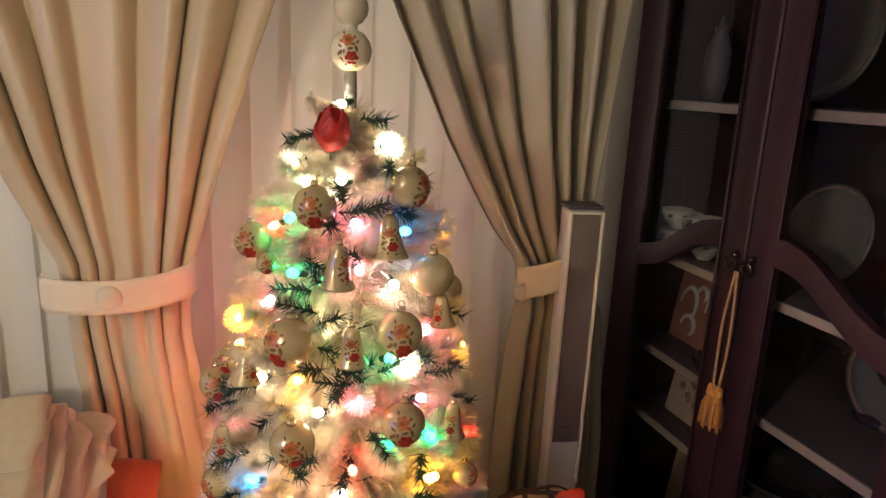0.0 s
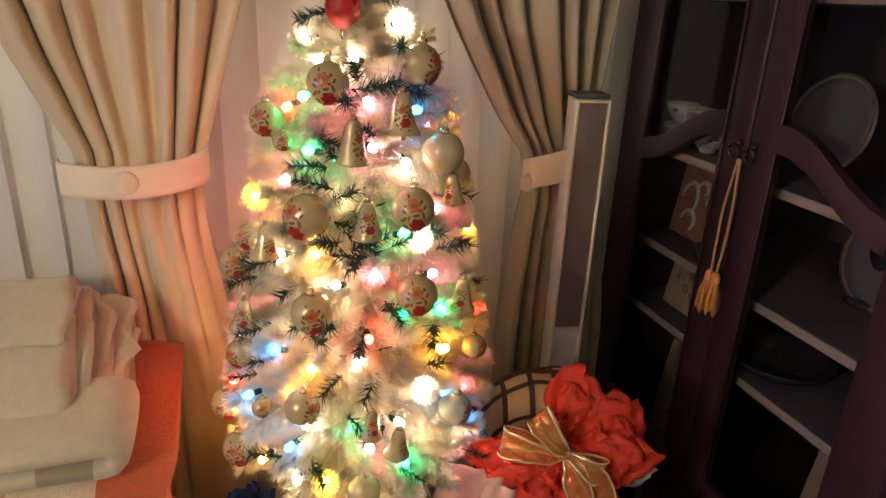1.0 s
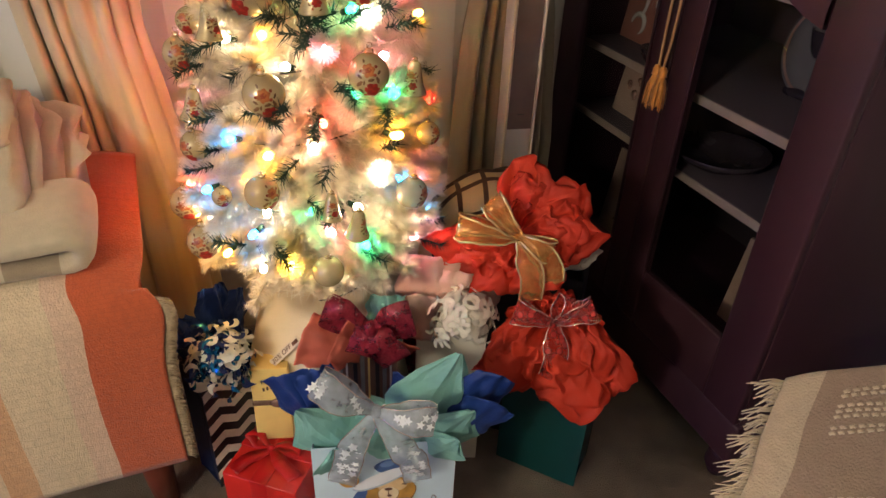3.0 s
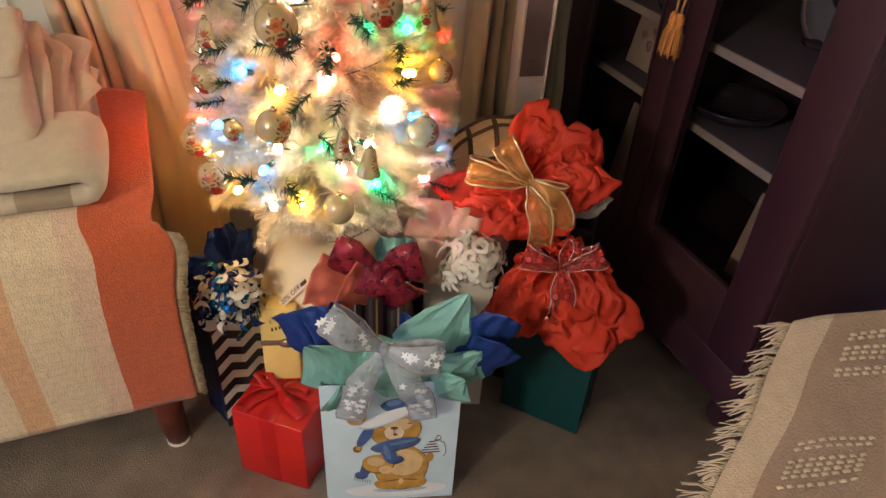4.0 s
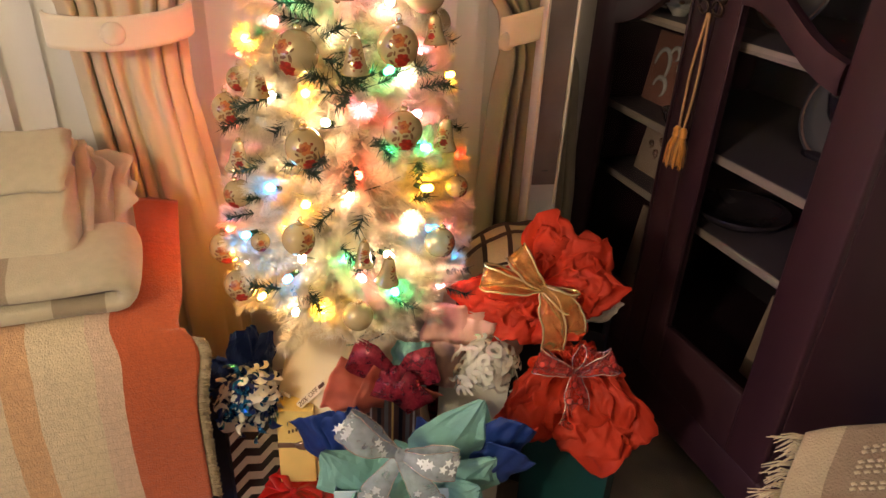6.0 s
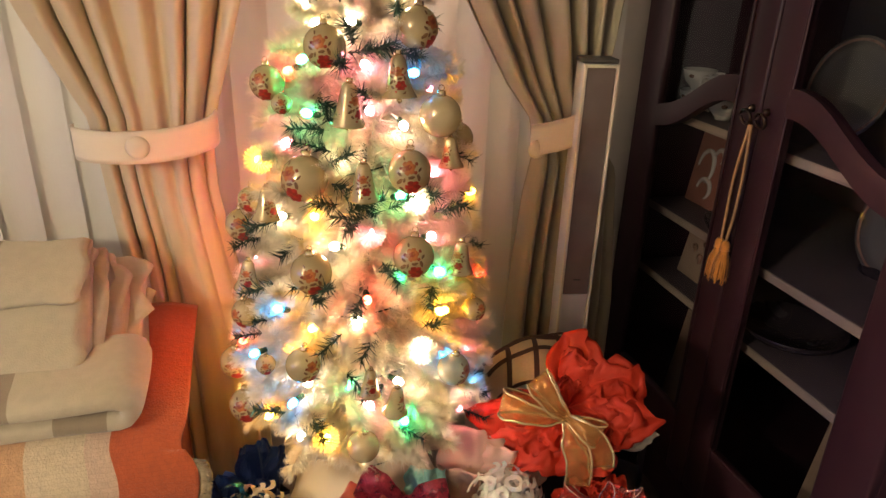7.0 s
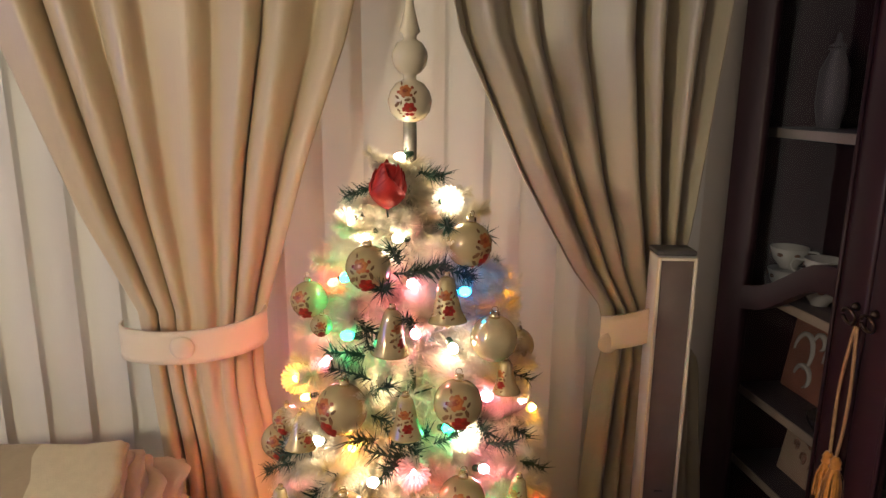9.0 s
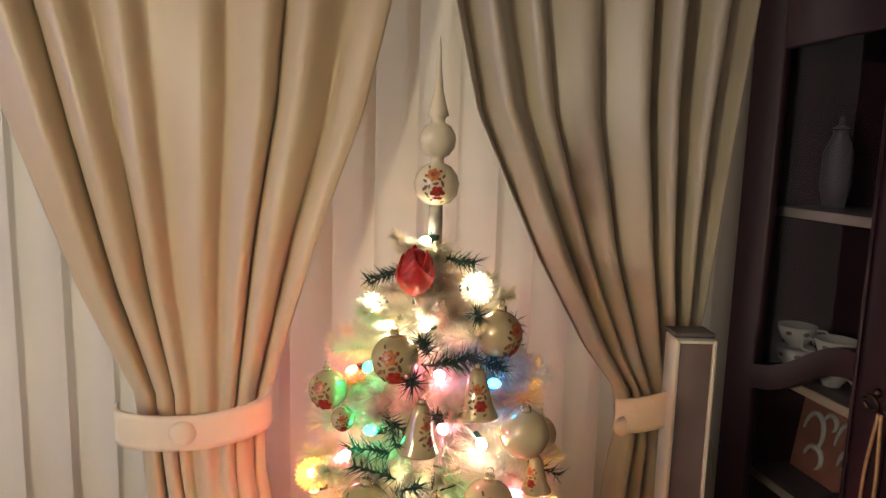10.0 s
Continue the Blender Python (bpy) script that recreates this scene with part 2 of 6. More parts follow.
M_BRONZERIB = surf("brown_satin", (0.22, 0.14, 0.10), 0.25, metal=0.4, var=0.2, scale=20, bump=0.05)
M_BURG = surf("burgundy_mesh", (0.27, 0.022, 0.042), 0.28, var=0.35, scale=50, bump=0.5, bscale=160, metal=0.2, alpha=0.78, lace=240.0)
M_GOLDRIB = surf("copper_gold_ribbon", (0.95, 0.42, 0.13), 0.28, metal=0.5, var=0.25, scale=30, bump=0.4, bscale=60, alpha=0.34, lace=0.0)
M_GOLDEDGE = surf("gold_edge", (0.95, 0.74, 0.42), 0.22, metal=0.7, var=0.1, scale=50, bump=0.05)
M_SHEERRED = surf("sheer_red_ribbon", (0.50, 0.05, 0.045), 0.3, var=0.3, scale=50, bump=0.2, alpha=0.18, lace=60.0)
M_SILVER = surf("silver_edge", (0.80, 0.66, 0.62), 0.2, metal=0.8, var=0.1, scale=50, bump=0.05)
M_SNOWRIB = surf("snowflake_ribbon", (0.50, 0.57, 0.62), 0.35, var=0.25, scale=60, bump=0.2, alpha=0.40)
M_LEG = surf("red_brown_leg", (0.14, 0.035, 0.022), 0.35, var=0.25, scale=15, bump=0.05)
M_SOFA = surf("sofa_cloth", (0.18, 0.045, 0.022), 0.85, var=0.2, scale=12, bump=0.3, bscale=200)
CREAM, ORANGE, TAN, BLUSH = (0.68, 0.55, 0.36), (0.52, 0.095, 0.022), (0.62, 0.36, 0.18), (0.66, 0.47, 0.33)
M_COVER = striped("striped_throw", [(0.0, CREAM), (0.28, TAN), (0.34, CREAM), (0.635, TAN), (0.695, CREAM), (0.805, BLUSH), (0.857, ORANGE)],
                  bump=0.5, bscale=210, stretch=(1.8, 1.2, 1.2), grain=0.34, slub=True)
IVORY, TAUPE = (0.50, 0.435, 0.30), (0.30, 0.235, 0.15)
M_BLANKET = striped("cream_blanket", [(0.0, IVORY), (0.2, TAUPE), (0.3, IVORY), (0.64, TAUPE), (0.755, IVORY)], bump=0.3, bscale=420, grain=0.2)
M_BLANKET_ROLL = striped("cream_blanket_roll", [(0.0, IVORY), (0.303, TAUPE), (0.362, IVORY), (0.546, TAUPE), (0.604, IVORY)], bump=0.3, bscale=420, grain=0.2)
M_FRINGE = surf("cream_fringe", (0.52, 0.43, 0.29), 0.85, var=0.12, scale=40, bump=0.4, bscale=300, sheen=0.3)
M_ROPE = surf("tan_rope", (0.33, 0.26, 0.165), 0.85, var=0.25, scale=60, bump=0.5, bscale=300)
M_WEAVE = striped("woven_throw", [(0.0, (0.47, 0.38, 0.26)), (0.14, (0.29, 0.21, 0.145)), (0.62, (0.38, 0.30, 0.20)), (0.85, (0.44, 0.36, 0.25))],
                  bump=0.5, bscale=300, axis="X", grain=0.25)
M_CHAIR = surf("chair_cloth", (0.10, 0.065, 0.05), 0.8, var=0.2, scale=10, bump=0.3, bscale=200)
M_PLAID = surf("tan_plaid_cloth", (0.56, 0.45, 0.27), 0.8, var=0.15, scale=10, bump=0.3, bscale=180)
M_PLAIDLINE = surf("plaid_line", (0.075, 0.045, 0.03), 0.8, var=0.15, scale=10, bump=0.2, bscale=180)
M_BLACKPRINT = surf("black_print", (0.015, 0.013, 0.016), 0.35, var=0.2, scale=30, bump=0)
M_WHITEPRINT = surf("white_print", (0.74, 0.70, 0.64), 0.35, var=0.06, scale=30, bump=0)
M_STRIPEBROWN = surf("brown_print", (0.15, 0.075, 0.05), 0.35, var=0.2, scale=30, bump=0)
M_STRIPEGREY = surf("grey_print", (0.20, 0.21, 0.21), 0.35, var=0.2, scale=30, bump=0)
M_LAMPSHADE = glow("lamp_shade_glow", (1.0, 0.885, 0.66), LAMP)


# ---- mesh makers ----
def mesh_of(bm, mat, name="mesh", smooth=True):
    me = bpy.data.meshes.new(name)
    bm.to_mesh(me)
    bm.free()
    for m in (mat if isinstance(mat, (list, tuple)) else [mat]):
        me.materials.append(m)
    for p in me.polygons:
        p.use_smooth = smooth
    return me


def part(name, bm, mat, parent, label="", smooth=True, at=None, solid=0.0):
    me = bm if isinstance(bm, bpy.types.Mesh) else mesh_of(bm, mat, name, smooth)
    ob = new(name, me)
    ob.parent = parent
    if at is not None:
        ob.matrix_basis = at
    if solid:
        md = ob.modifiers.new("thickness", "SOLIDIFY")
        md.thickness, md.offset = solid, 0
    return tagged(ob, label)


def thing(name, label, category, at=None, group="", kind=""):
    ob = new(name)
    ob.empty_display_size = 0.05
    if at is not None:
        ob.matrix_basis = at
    return tagged(ob, label, category, group, kind)


def solo(name, bm, mat, label, category, at=None, group="", kind="", smooth=True, solid=0.0):
    ob = new(name, mesh_of(bm, mat, name, smooth))
    if at is not None:
        ob.matrix_basis = at
    if solid:
        md = ob.modifiers.new("thickness", "SOLIDIFY")
        md.thickness, md.offset = solid, 0
    return tagged(ob, label, category, group, kind)


def box(x0, x1, y0, y1, z0, z1, bevel=0.0, seg=2, bm=None):
    bm = bm or bmesh.new()
    made = bmesh.ops.create_cube(bm, size=1.0)
    vs = made["verts"]
    bmesh.ops.transform(bm, verts=vs, matrix=Matrix.Translation(((x0 + x1) / 2, (y0 + y1) / 2, (z0 + z1) / 2)) @ Matrix.Diagonal((x1 - x0, y1 - y0, z1 - z0, 1)))
    if bevel:
        es = list({e for v in vs for e in v.link_edges})
        bmesh.ops.bevel(bm, geom=es, offset=bevel, segments=seg, affect="EDGES", profile=0.5)
    return bm


def grid(nu, nv, f, close_u=False, bm=None, uv=True, mat_of=None):
    """Sheet of nu x nv cells; f(a, b) with a, b in 0..1 gives the place."""
    bm = bm or bmesh.new()
    rows = [[bm.verts.new(f(i / nu, j / nv)) for i in range(nu + (0 if close_u else 1))] for j in range(nv + 1)]
    lay = bm.loops.layers.uv.verify() if uv else None
    n = nu if close_u else nu
    for j in range(nv):
        for i in range(n):
            i2 = (i + 1) % len(rows[0])
            try:
                fc = bm.faces.new((rows[j][i], rows[j][i2], rows[j + 1][i2], rows[j + 1][i]))
            except ValueError:
                continue
            fc.smooth = True
            if mat_of:
                fc.material_index = mat_of((i + 0.5) / nu, (j + 0.5) / nv)
            if lay:
                for lp, (a, b) in zip(fc.loops, ((i, j), (i + 1, j), (i + 1, j + 1), (i, j + 1))):
                    lp[lay].uv = (a / nu, b / nv)
    return bm


def lathe(profile, seg=24, bm=None):
    n = len(profile) - 1
    return grid(seg, n, lambda a, b: Vector((profile[round(b * n)][0] * math.cos(2 * math.pi * a), profile[round(b * n)][0] * math.sin(2 * math.pi * a), profile[round(b * n)][1])),
                close_u=True, bm=bm)


def tube(points, radius, seg=8, bm=None):
    """Round bar along points; radius may be a number or a function of 0..1."""
    bm = bm or bmesh.new()
    pts = [Vector(p) for p in points]
    n = len(pts) - 1
    rings = []
    side = None
    for i, p in enumerate(pts):
        d = (pts[min(i + 1, n)] - pts[max(i - 1, 0)]).normalized()
        ref = side if side else (Vector((0, 0, 1)) if abs(d.z) < 0.9 else Vector((1, 0, 0)))
        a = (ref - d * ref.dot(d)).normalized()
        side = a
        b = d.cross(a)
        r = radius(i / n) if callable(radius) else radius
        rings.append([bm.verts.new(p + (a * math.cos(k * 2 * math.pi / seg) + b * math.sin(k * 2 * math.pi / seg)) * r) for k in range(seg)])
    for i in range(n):
        for k in range(seg):
            bm.faces.new((rings[i][k], rings[i][(k + 1) % seg], rings[i + 1][(k + 1) % seg], rings[i + 1][k]))
    for ring in (rings[0][::-1], rings[-1]):
        bm.faces.new(ring)
    return bm


def ribbon(points, width, normal, bm=None, mat=0, taper=None, side=None):
    """Flat strip along points; width lies along side, or across the way and normal."""
    bm = bm or bmesh.new()
    pts = [Vector(p) for p in points]
    n = len(pts) - 1
    prev = None
    for i, p in enumerate(pts):
        d = (pts[min(i + 1, n)] - pts[max(i - 1, 0)]).normalized()
        nm = Vector(normal(i / n) if callable(normal) else normal)
        w = (side or d.cross(nm).normalized()) * width * 0.5 * (taper(i / n) if taper else 1)
        cur = (bm.verts.new(p - w), bm.verts.new(p + w))
        if prev:
            fc = bm.faces.new((prev[0], prev[1], cur[1], cur[0]))
            fc.material_index, fc.smooth = mat, True
        prev = cur
    return bm


def curve(keys, n=24):
    """Smooth way through the keys."""
    ks = [Vector(k) for k in keys]
    ks = [ks[0] * 2 - ks[1]] + ks + [ks[-1] * 2 - ks[-2]]
    out = []
    m = len(ks) - 3
    for i in range(n + 1):
        s = i / n * m
        k = min(int(s), m - 1)
        t = s - k
        p0, p1, p2, p3 = ks[k:k + 4]
        out.append(0.5 * ((2 * p1) + (p2 - p0) * t + (2 * p0 - 5 * p1 + 4 * p2 - p3) * t * t + (3 * p1 - p0 - 3 * p2 + p3) * t ** 3))
    return out


def lerp_keys(keys, x):
    return float(np.interp(x, [k[0] for k in keys], [k[1] for k in keys]))


def wall_at(x, y, z, rz=0.0):
    return WALL @ pose(x, y, z, 0, 0, rz)


# ---- room ----
solo("floor", box(-8, 6, -8, 3.5, -0.08, 0.0), M_CARPET, "taupe wall-to-wall carpet with short pile", "carpet", kind="structure")
solo("ceiling", box(-8, 6, -8, 3.6, 2.45, 2.55), M_CEIL, "plain white ceiling", "ceiling", kind="structure")
WEAST = 1.74
WX0, WX1, WZ0, WZ1 = -1.5, 1.02, 0.95, 2.12      # opening of the window
bm = box(-5.1, WX0, 0.27, 0.39, 0, 2.45)
box(WX1, 2.6, 0.27, 0.39, 0, 2.45, bm=bm)
box(WX0, WX1, 0.27, 0.39, 0, WZ0, bm=bm)
box(WX0, WX1, 0.27, 0.39, WZ1, 2.45, bm=bm)
solo("wall_north", bm, M_WALL, "cream painted wall round the window", "wall", WALL, kind="structure", smooth=False)
solo("wall_east", box(WEAST, WEAST + 0.12, -6.2, 0.27, 0, 2.45), M_WALL, "cream painted side wall", "wall", WALL, kind="structure", smooth=False)
SY0, SY1, SZ0, SZ1 = -3.3, -0.9, 0.85, 2.1        # opening of the unseen window added to the far side wall
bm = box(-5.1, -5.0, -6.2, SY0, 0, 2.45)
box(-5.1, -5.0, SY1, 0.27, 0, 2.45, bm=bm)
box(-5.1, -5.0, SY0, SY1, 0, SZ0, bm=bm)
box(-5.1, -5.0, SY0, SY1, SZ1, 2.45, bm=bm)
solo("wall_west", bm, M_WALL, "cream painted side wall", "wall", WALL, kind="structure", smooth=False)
solo("wall_south", box(-5.1, WEAST + 0.12, -6.3, -6.2, 0, 2.45), M_WALL, "cream painted wall", "wall", WALL, kind="structure", smooth=False)
win = thing("window_1", "white framed window behind vertical blinds at night", "window", WALL, kind="structure")
part("window_frame", box(WX0, WX1, 0.33, 0.37, WZ0, WZ0 + 0.05, 0.004, bm=box(WX0, WX1, 0.33, 0.37, WZ1 - 0.05, WZ1, 0.004, bm=box(-0.27, -0.21, 0.331, 0.369, WZ0 + 0.05, WZ1 - 0.05, 0.004))), M_CEIL, win)
part("window_sill", box(WX0 - 0.04, WX1 + 0.0, 0.215, 0.329, WZ0 - 0.03, WZ0 - 0.003, 0.006), M_CEIL, win)
pane = part("pane", grid(1, 1, lambda a, b: Vector((WX0 + (WX1 - WX0) * a, 0.35, WZ0 + 0.05 + (WZ1 - WZ0 - 0.1) * b))), M_PANE, win, smooth=False)
pane.visible_shadow = False

sky = bpy.data.lights.new("window_dusk", "AREA")
sky.shape, sky.size, sky.size_y, sky.energy, sky.color = "RECTANGLE", WX1 - WX0, WZ1 - WZ0 - 0.1, DUSK, (1.0, 0.90, 0.76)
sky_ob = new("window_dusk", sky)
sky_ob.matrix_basis = WALL @ pose((WX0 + WX1) / 2, 0.30, (WZ0 + WZ1) / 2, -90, 0, 0)

# Unseen window, added to throw blue fill light on the cabinet.
win = thing("window_2", "unseen bare window added for blue fill light in the far wall", "window", WALL, kind="structure")
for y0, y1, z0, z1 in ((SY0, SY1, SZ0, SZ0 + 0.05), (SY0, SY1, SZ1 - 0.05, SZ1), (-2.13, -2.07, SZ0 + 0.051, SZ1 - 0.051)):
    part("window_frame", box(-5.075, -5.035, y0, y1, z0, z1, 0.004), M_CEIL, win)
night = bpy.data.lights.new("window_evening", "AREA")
night.shape, night.size, night.size_y, night.energy, night.color = "RECTANGLE", SZ1 - SZ0, SY1 - SY0, BLUE_FILL, (0.24, 0.25, 1.0)
blue_fill_ob = new("window_evening", night)
blue_fill_ob.matrix_basis = WALL @ pose(-5.09, (SY0 + SY1) / 2, (SZ0 + SZ1) / 2, 0, -90, 0)

# vertical blinds
blind = thing("vertical_blind", "cream vertical blinds, closed, across the window", "blinds", WALL)
part("headrail", box(-1.45, 1.0, 0.09, 0.14, 2.16, 2.20, 0.004), M_CEIL, blind)
SL = 0.102


def slat_mesh():
    def f(a, b):
        x = (a - 0.5) * SL
        return Vector((x, 0.006 * math.cos((a - 0.5) * math.pi) - 0.003, 0.42 + b * 1.74))
    return mesh_of(grid(6, 1, f), M_BLIND, "slat")


SLAT = slat_mesh()
for i in range(31):
    part("slat", SLAT, None, blind, at=pose(-1.42 + i * 0.079, 0.115 + 0.004 * (i % 2), 0.0, 0, 0, -7 + 3 * math.sin(i * 2.3)), solid=0.0)


# ---- drapes ----
def drape(name, label, left, right, tie_z, folds, amp, depth, seed, calm, cloth, nz=90, nx=150):
    rnd = random.Random(seed)
    ph = [rnd.uniform(0, 6.28) for _ in range(6)]

    def f(a, b):
        z = 0.015 + b * 2.17
        l, r = lerp_keys(left, z), lerp_keys(right, z)
        near = math.exp(-((z - tie_z) / 0.17) ** 2)
        wob = a + 0.020 * math.sin(2 * math.pi * a * 2 + ph[0] + z * 1.2) + 0.012 * math.sin(2 * math.pi * a * 5 + ph[1] - z)
        p = 2 * math.pi * folds * wob + ph[2] + 0.5 * math.sin(z * 2.2 + ph[4]) * (1 - near)
        fold = math.sin(p) + 0.20 * math.sin(2 * p + ph[3] + z * 1.5)
        am = amp * (0.55 + 0.45 * (1 - near)) * (0.8 + 0.3 * math.sin(9 * a + ph[5]))
        broad = calm * min(1, max(0, (a - 0.34) / 0.14)) * min(1, max(0, (tie_z - 0.02 - z) / 0.16))
        am *= 1 - broad
        y = depth - 0.045 * broad * math.sin(math.pi * min(1, max(0, (a - 0.36) / 0.64))) + am * fold - 0.03 * near * math.sin(math.pi * a)
        y += 0.004 * noise.noise(Vector((a * 9, z * 5, seed)))
        x = l + (r - l) * (a + 0.010 * math.cos(p))
        return Vector((x, y, z))
    return solo(name, grid(nx, nz, f), cloth, label, "curtain", WALL, group="drapes at the window", solid=0.0025)


drape("curtain", "champagne satin drape tied back beside the tree",
      [(0, -0.11), (0.8, -0.105), (1.0, -0.118), (1.1, -0.128), (1.28, -0.208), (1.56, -0.30), (1.8, -0.37), (2.2, -0.46)],
      [(0, 0.160), (0.57, 0.145), (0.85, 0.105), (0.95, 0.090), (1.05, 0.09), (1.1, 0.10), (1.378, 0.182), (1.59, 0.257), (1.776, 0.302), (2.2, 0.36)], 1.05, 6.4, 0.019, 0.035, 3, 0.90, M_DRAPE)
drape("curtain", "satin drape, coloured darker and greyer for shade, tied back behind a speaker",
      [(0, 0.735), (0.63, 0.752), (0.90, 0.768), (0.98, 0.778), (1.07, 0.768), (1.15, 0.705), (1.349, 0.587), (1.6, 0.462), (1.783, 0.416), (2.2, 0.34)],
      [(0, 1.03), (0.6, 1.02), (0.95, 0.985), (1.06, 0.91), (1.228, 0.945), (1.532, 0.980), (1.818, 1.015), (2.2, 1.045)], 1.05, 6.6, 0.026, 0.045, 8, 0.25, M_DRAPE_SHADED)


def tieback(label, x0, x1, z0, z1, tilt, button, depth):
    root = thing("tieback", label, "curtain tieback", WALL, group="tiebacks")
    xm, hw = (x0 + x1) / 2, (x1 - x0) / 2

    def f(a, b):
        ang = math.pi * (1.08 * a - 0.04)
        x = xm - math.cos(ang) * hw
        y = depth - math.sin(ang) ** 0.7 * 0.062 if math.sin(ang) > 0 else depth
        z = z0 + (z1 - z0) * b + tilt * (a - 0.5) + 0.012 * (a - 0.5) ** 2 * 4 + 0.002 * math.sin(9 * a)
        return Vector((x, y, z))
    part("band", grid(40, 6, f), M_TIE, root, solid=0.006)
    bx = x0 + (x1 - x0) * button
    ang = math.acos(max(-1, min(1, (xm - bx) / hw)))
    at = pose(bx, depth - math.sin(ang) ** 0.7 * 0.062 - 0.004, (z0 + z1) / 2 + tilt * (button - 0.5), 90, 0, 0)
    prof = [(0.0001, 0.008), (0.012, 0.007), (0.019, 0.003), (0.021, 0.0), (0.019, -0.004)]
    part("button", lathe(prof, 20), M_TIE, root, "cloth-covered button", at=at)
    return root


tieback("cream cloth tieback with covered button round the drape", -0.146, 0.104, 1.036, 1.095, 0.022, 0.46, -0.005)
tieback("cream cloth tieback with covered button behind the speaker", 0.752, 0.905, 1.040, 1.108, 0.105, 0.02, 0.0)

# ---- tower speaker ----
spk = thing("tower_speaker", "slim silver tower speaker with brown grille before a drape", "speaker", wall_at(0.850, -0.093, 0, -9))
part("cabinet_shell", box(-0.036, 0.036, 0.0, 0.055, 0.10, 1.21, 0.004), M_SPK, spk)
part("grille", box(-0.0295, 0.0295, -0.005, 0.004, 0.70, 1.203, 0.002), M_GRILLE, spk, "brown cloth grille")
for s in (-1, 1):
    part("bezel", box(*sorted((s * 0.0300, s * 0.0362)), -0.008, -0.0003, 0.60, 1.209, 0.001), M_WHITEPAPER, spk, "pale edge strip")
part("bezel", box(-0.0298, 0.0298, -0.008, -0.0003, 1.2035, 1.209, 0.001), M_WHITEPAPER, spk, "pale edge strip")
part("top_cap", box(-0.037, 0.037, 0.002, 0.058, 1.2105, 1.220, 0.003), M_SPKDARK, spk)
part("badge", box(-0.008, 0.008, -0.0062, -0.0045, 0.735, 0.738), M_SPKDARK, spk)
part("base", lathe([(0.0001, 0.0), (0.12, 0.0), (0.12, 0.012), (0.10, 0.02), (0.03, 0.024), (0.028, 0.10), (0.0001, 0.10)], 28), M_SPKDARK, spk, at=pose(0, 0.03, 0))

# ---- room lamp, behind the viewer ----
lamp = thing("pendant_lamp", "warm glass pendant lamp, switched on, beside the sofa", "pendant lamp", pose(LAMP_X, LAMP_Y, 2.45))
part("mount", lathe([(0.0001, 0.0), (0.07, 0.0), (0.07, -0.03), (0.0001, -0.03)], 20), M_CAP, lamp)
part("rod", tube([(0, 0, -0.03), (0, 0, -0.60)], 0.006, 8), M_CAP, lamp)
part("globe", lathe([(0.0001, -0.60), (0.06, -0.605), (0.13, -0.64), (0.14, -0.68), (0.10, -0.72), (0.0001, -0.74)], 24), M_LAMPSHADE, lamp, "glowing glass globe")

# ---- china cabinet ----
CX, CV0, CV1, CC = 1.158, -0.675, 0.245, -0.222   # front plane, ends and middle along the side wall
cab = thing("china_cabinet", "dark mahogany china cabinet with two arched glass doors", "china cabinet", WALL)
part("side_panel", box(CX, 1.725, CV0, CV0 + 0.025, 0.09, 1.98, 0.003), M_MAHOG, cab)
part("side_panel", box(CX, 1.725, CV1 - 0.025, CV1, 0.09, 1.98, 0.003), M_MAHOG, cab)
part("back_panel", box(1.71, 1.725, CV0 + 0.026, CV1 - 0.026, 0.10, 1.97), M_CABIN, cab)
part("top_board", box(CX - 0.02, 1.73, CV0 - 0.015, CV1 + 0.015, 1.982, 2.03, 0.01), M_MAHOG, cab)
part("plinth", box(CX - 0.012, 1.725, CV0 - 0.008, CV1 + 0.008, 0.085, 0.20, 0.008), M_MAHOG, cab)
for v in (CV0 + 0.04, CV1 - 0.04):
    for u in (CX + 0.03, 1.69):
        part("foot", lathe([(0.0001, 0.0), (0.022, 0.0), (0.034, 0.03), (0.030, 0.06), (0.036, 0.085), (0.0001, 0.085)], 16), M_MAHOG, cab, at=pose(u, v, 0))
for z in (1.43, 1.058, 0.808, 0.622):
    sh = part("shelf", box(CX + 0.045, 1.708, CV0 + 0.027, CV1 - 0.027, z - 0.022, z, 0.002), M_CABIN, cab)
    part("shelf_edge", box(CX + 0.041, CX + 0.0445, CV0 + 0.027, CV1 - 0.027, z - 0.021, z - 0.001, 0.001), M_SHELF, sh, "pale wooden front edge")


def arch_z(d):
    """Height of the curved rail's middle, d from the cabinet's middle."""
    d = abs(d)
    return lerp_keys([(0, 1.152), (0.05, 1.165), (0.10, 1.167), (0.14, 1.158), (0.18, 1.138), (0.22, 1.112), (0.26, 1.088), (0.30, 1.070), (0.36, 1.055), (0.46, 1.050)], d)


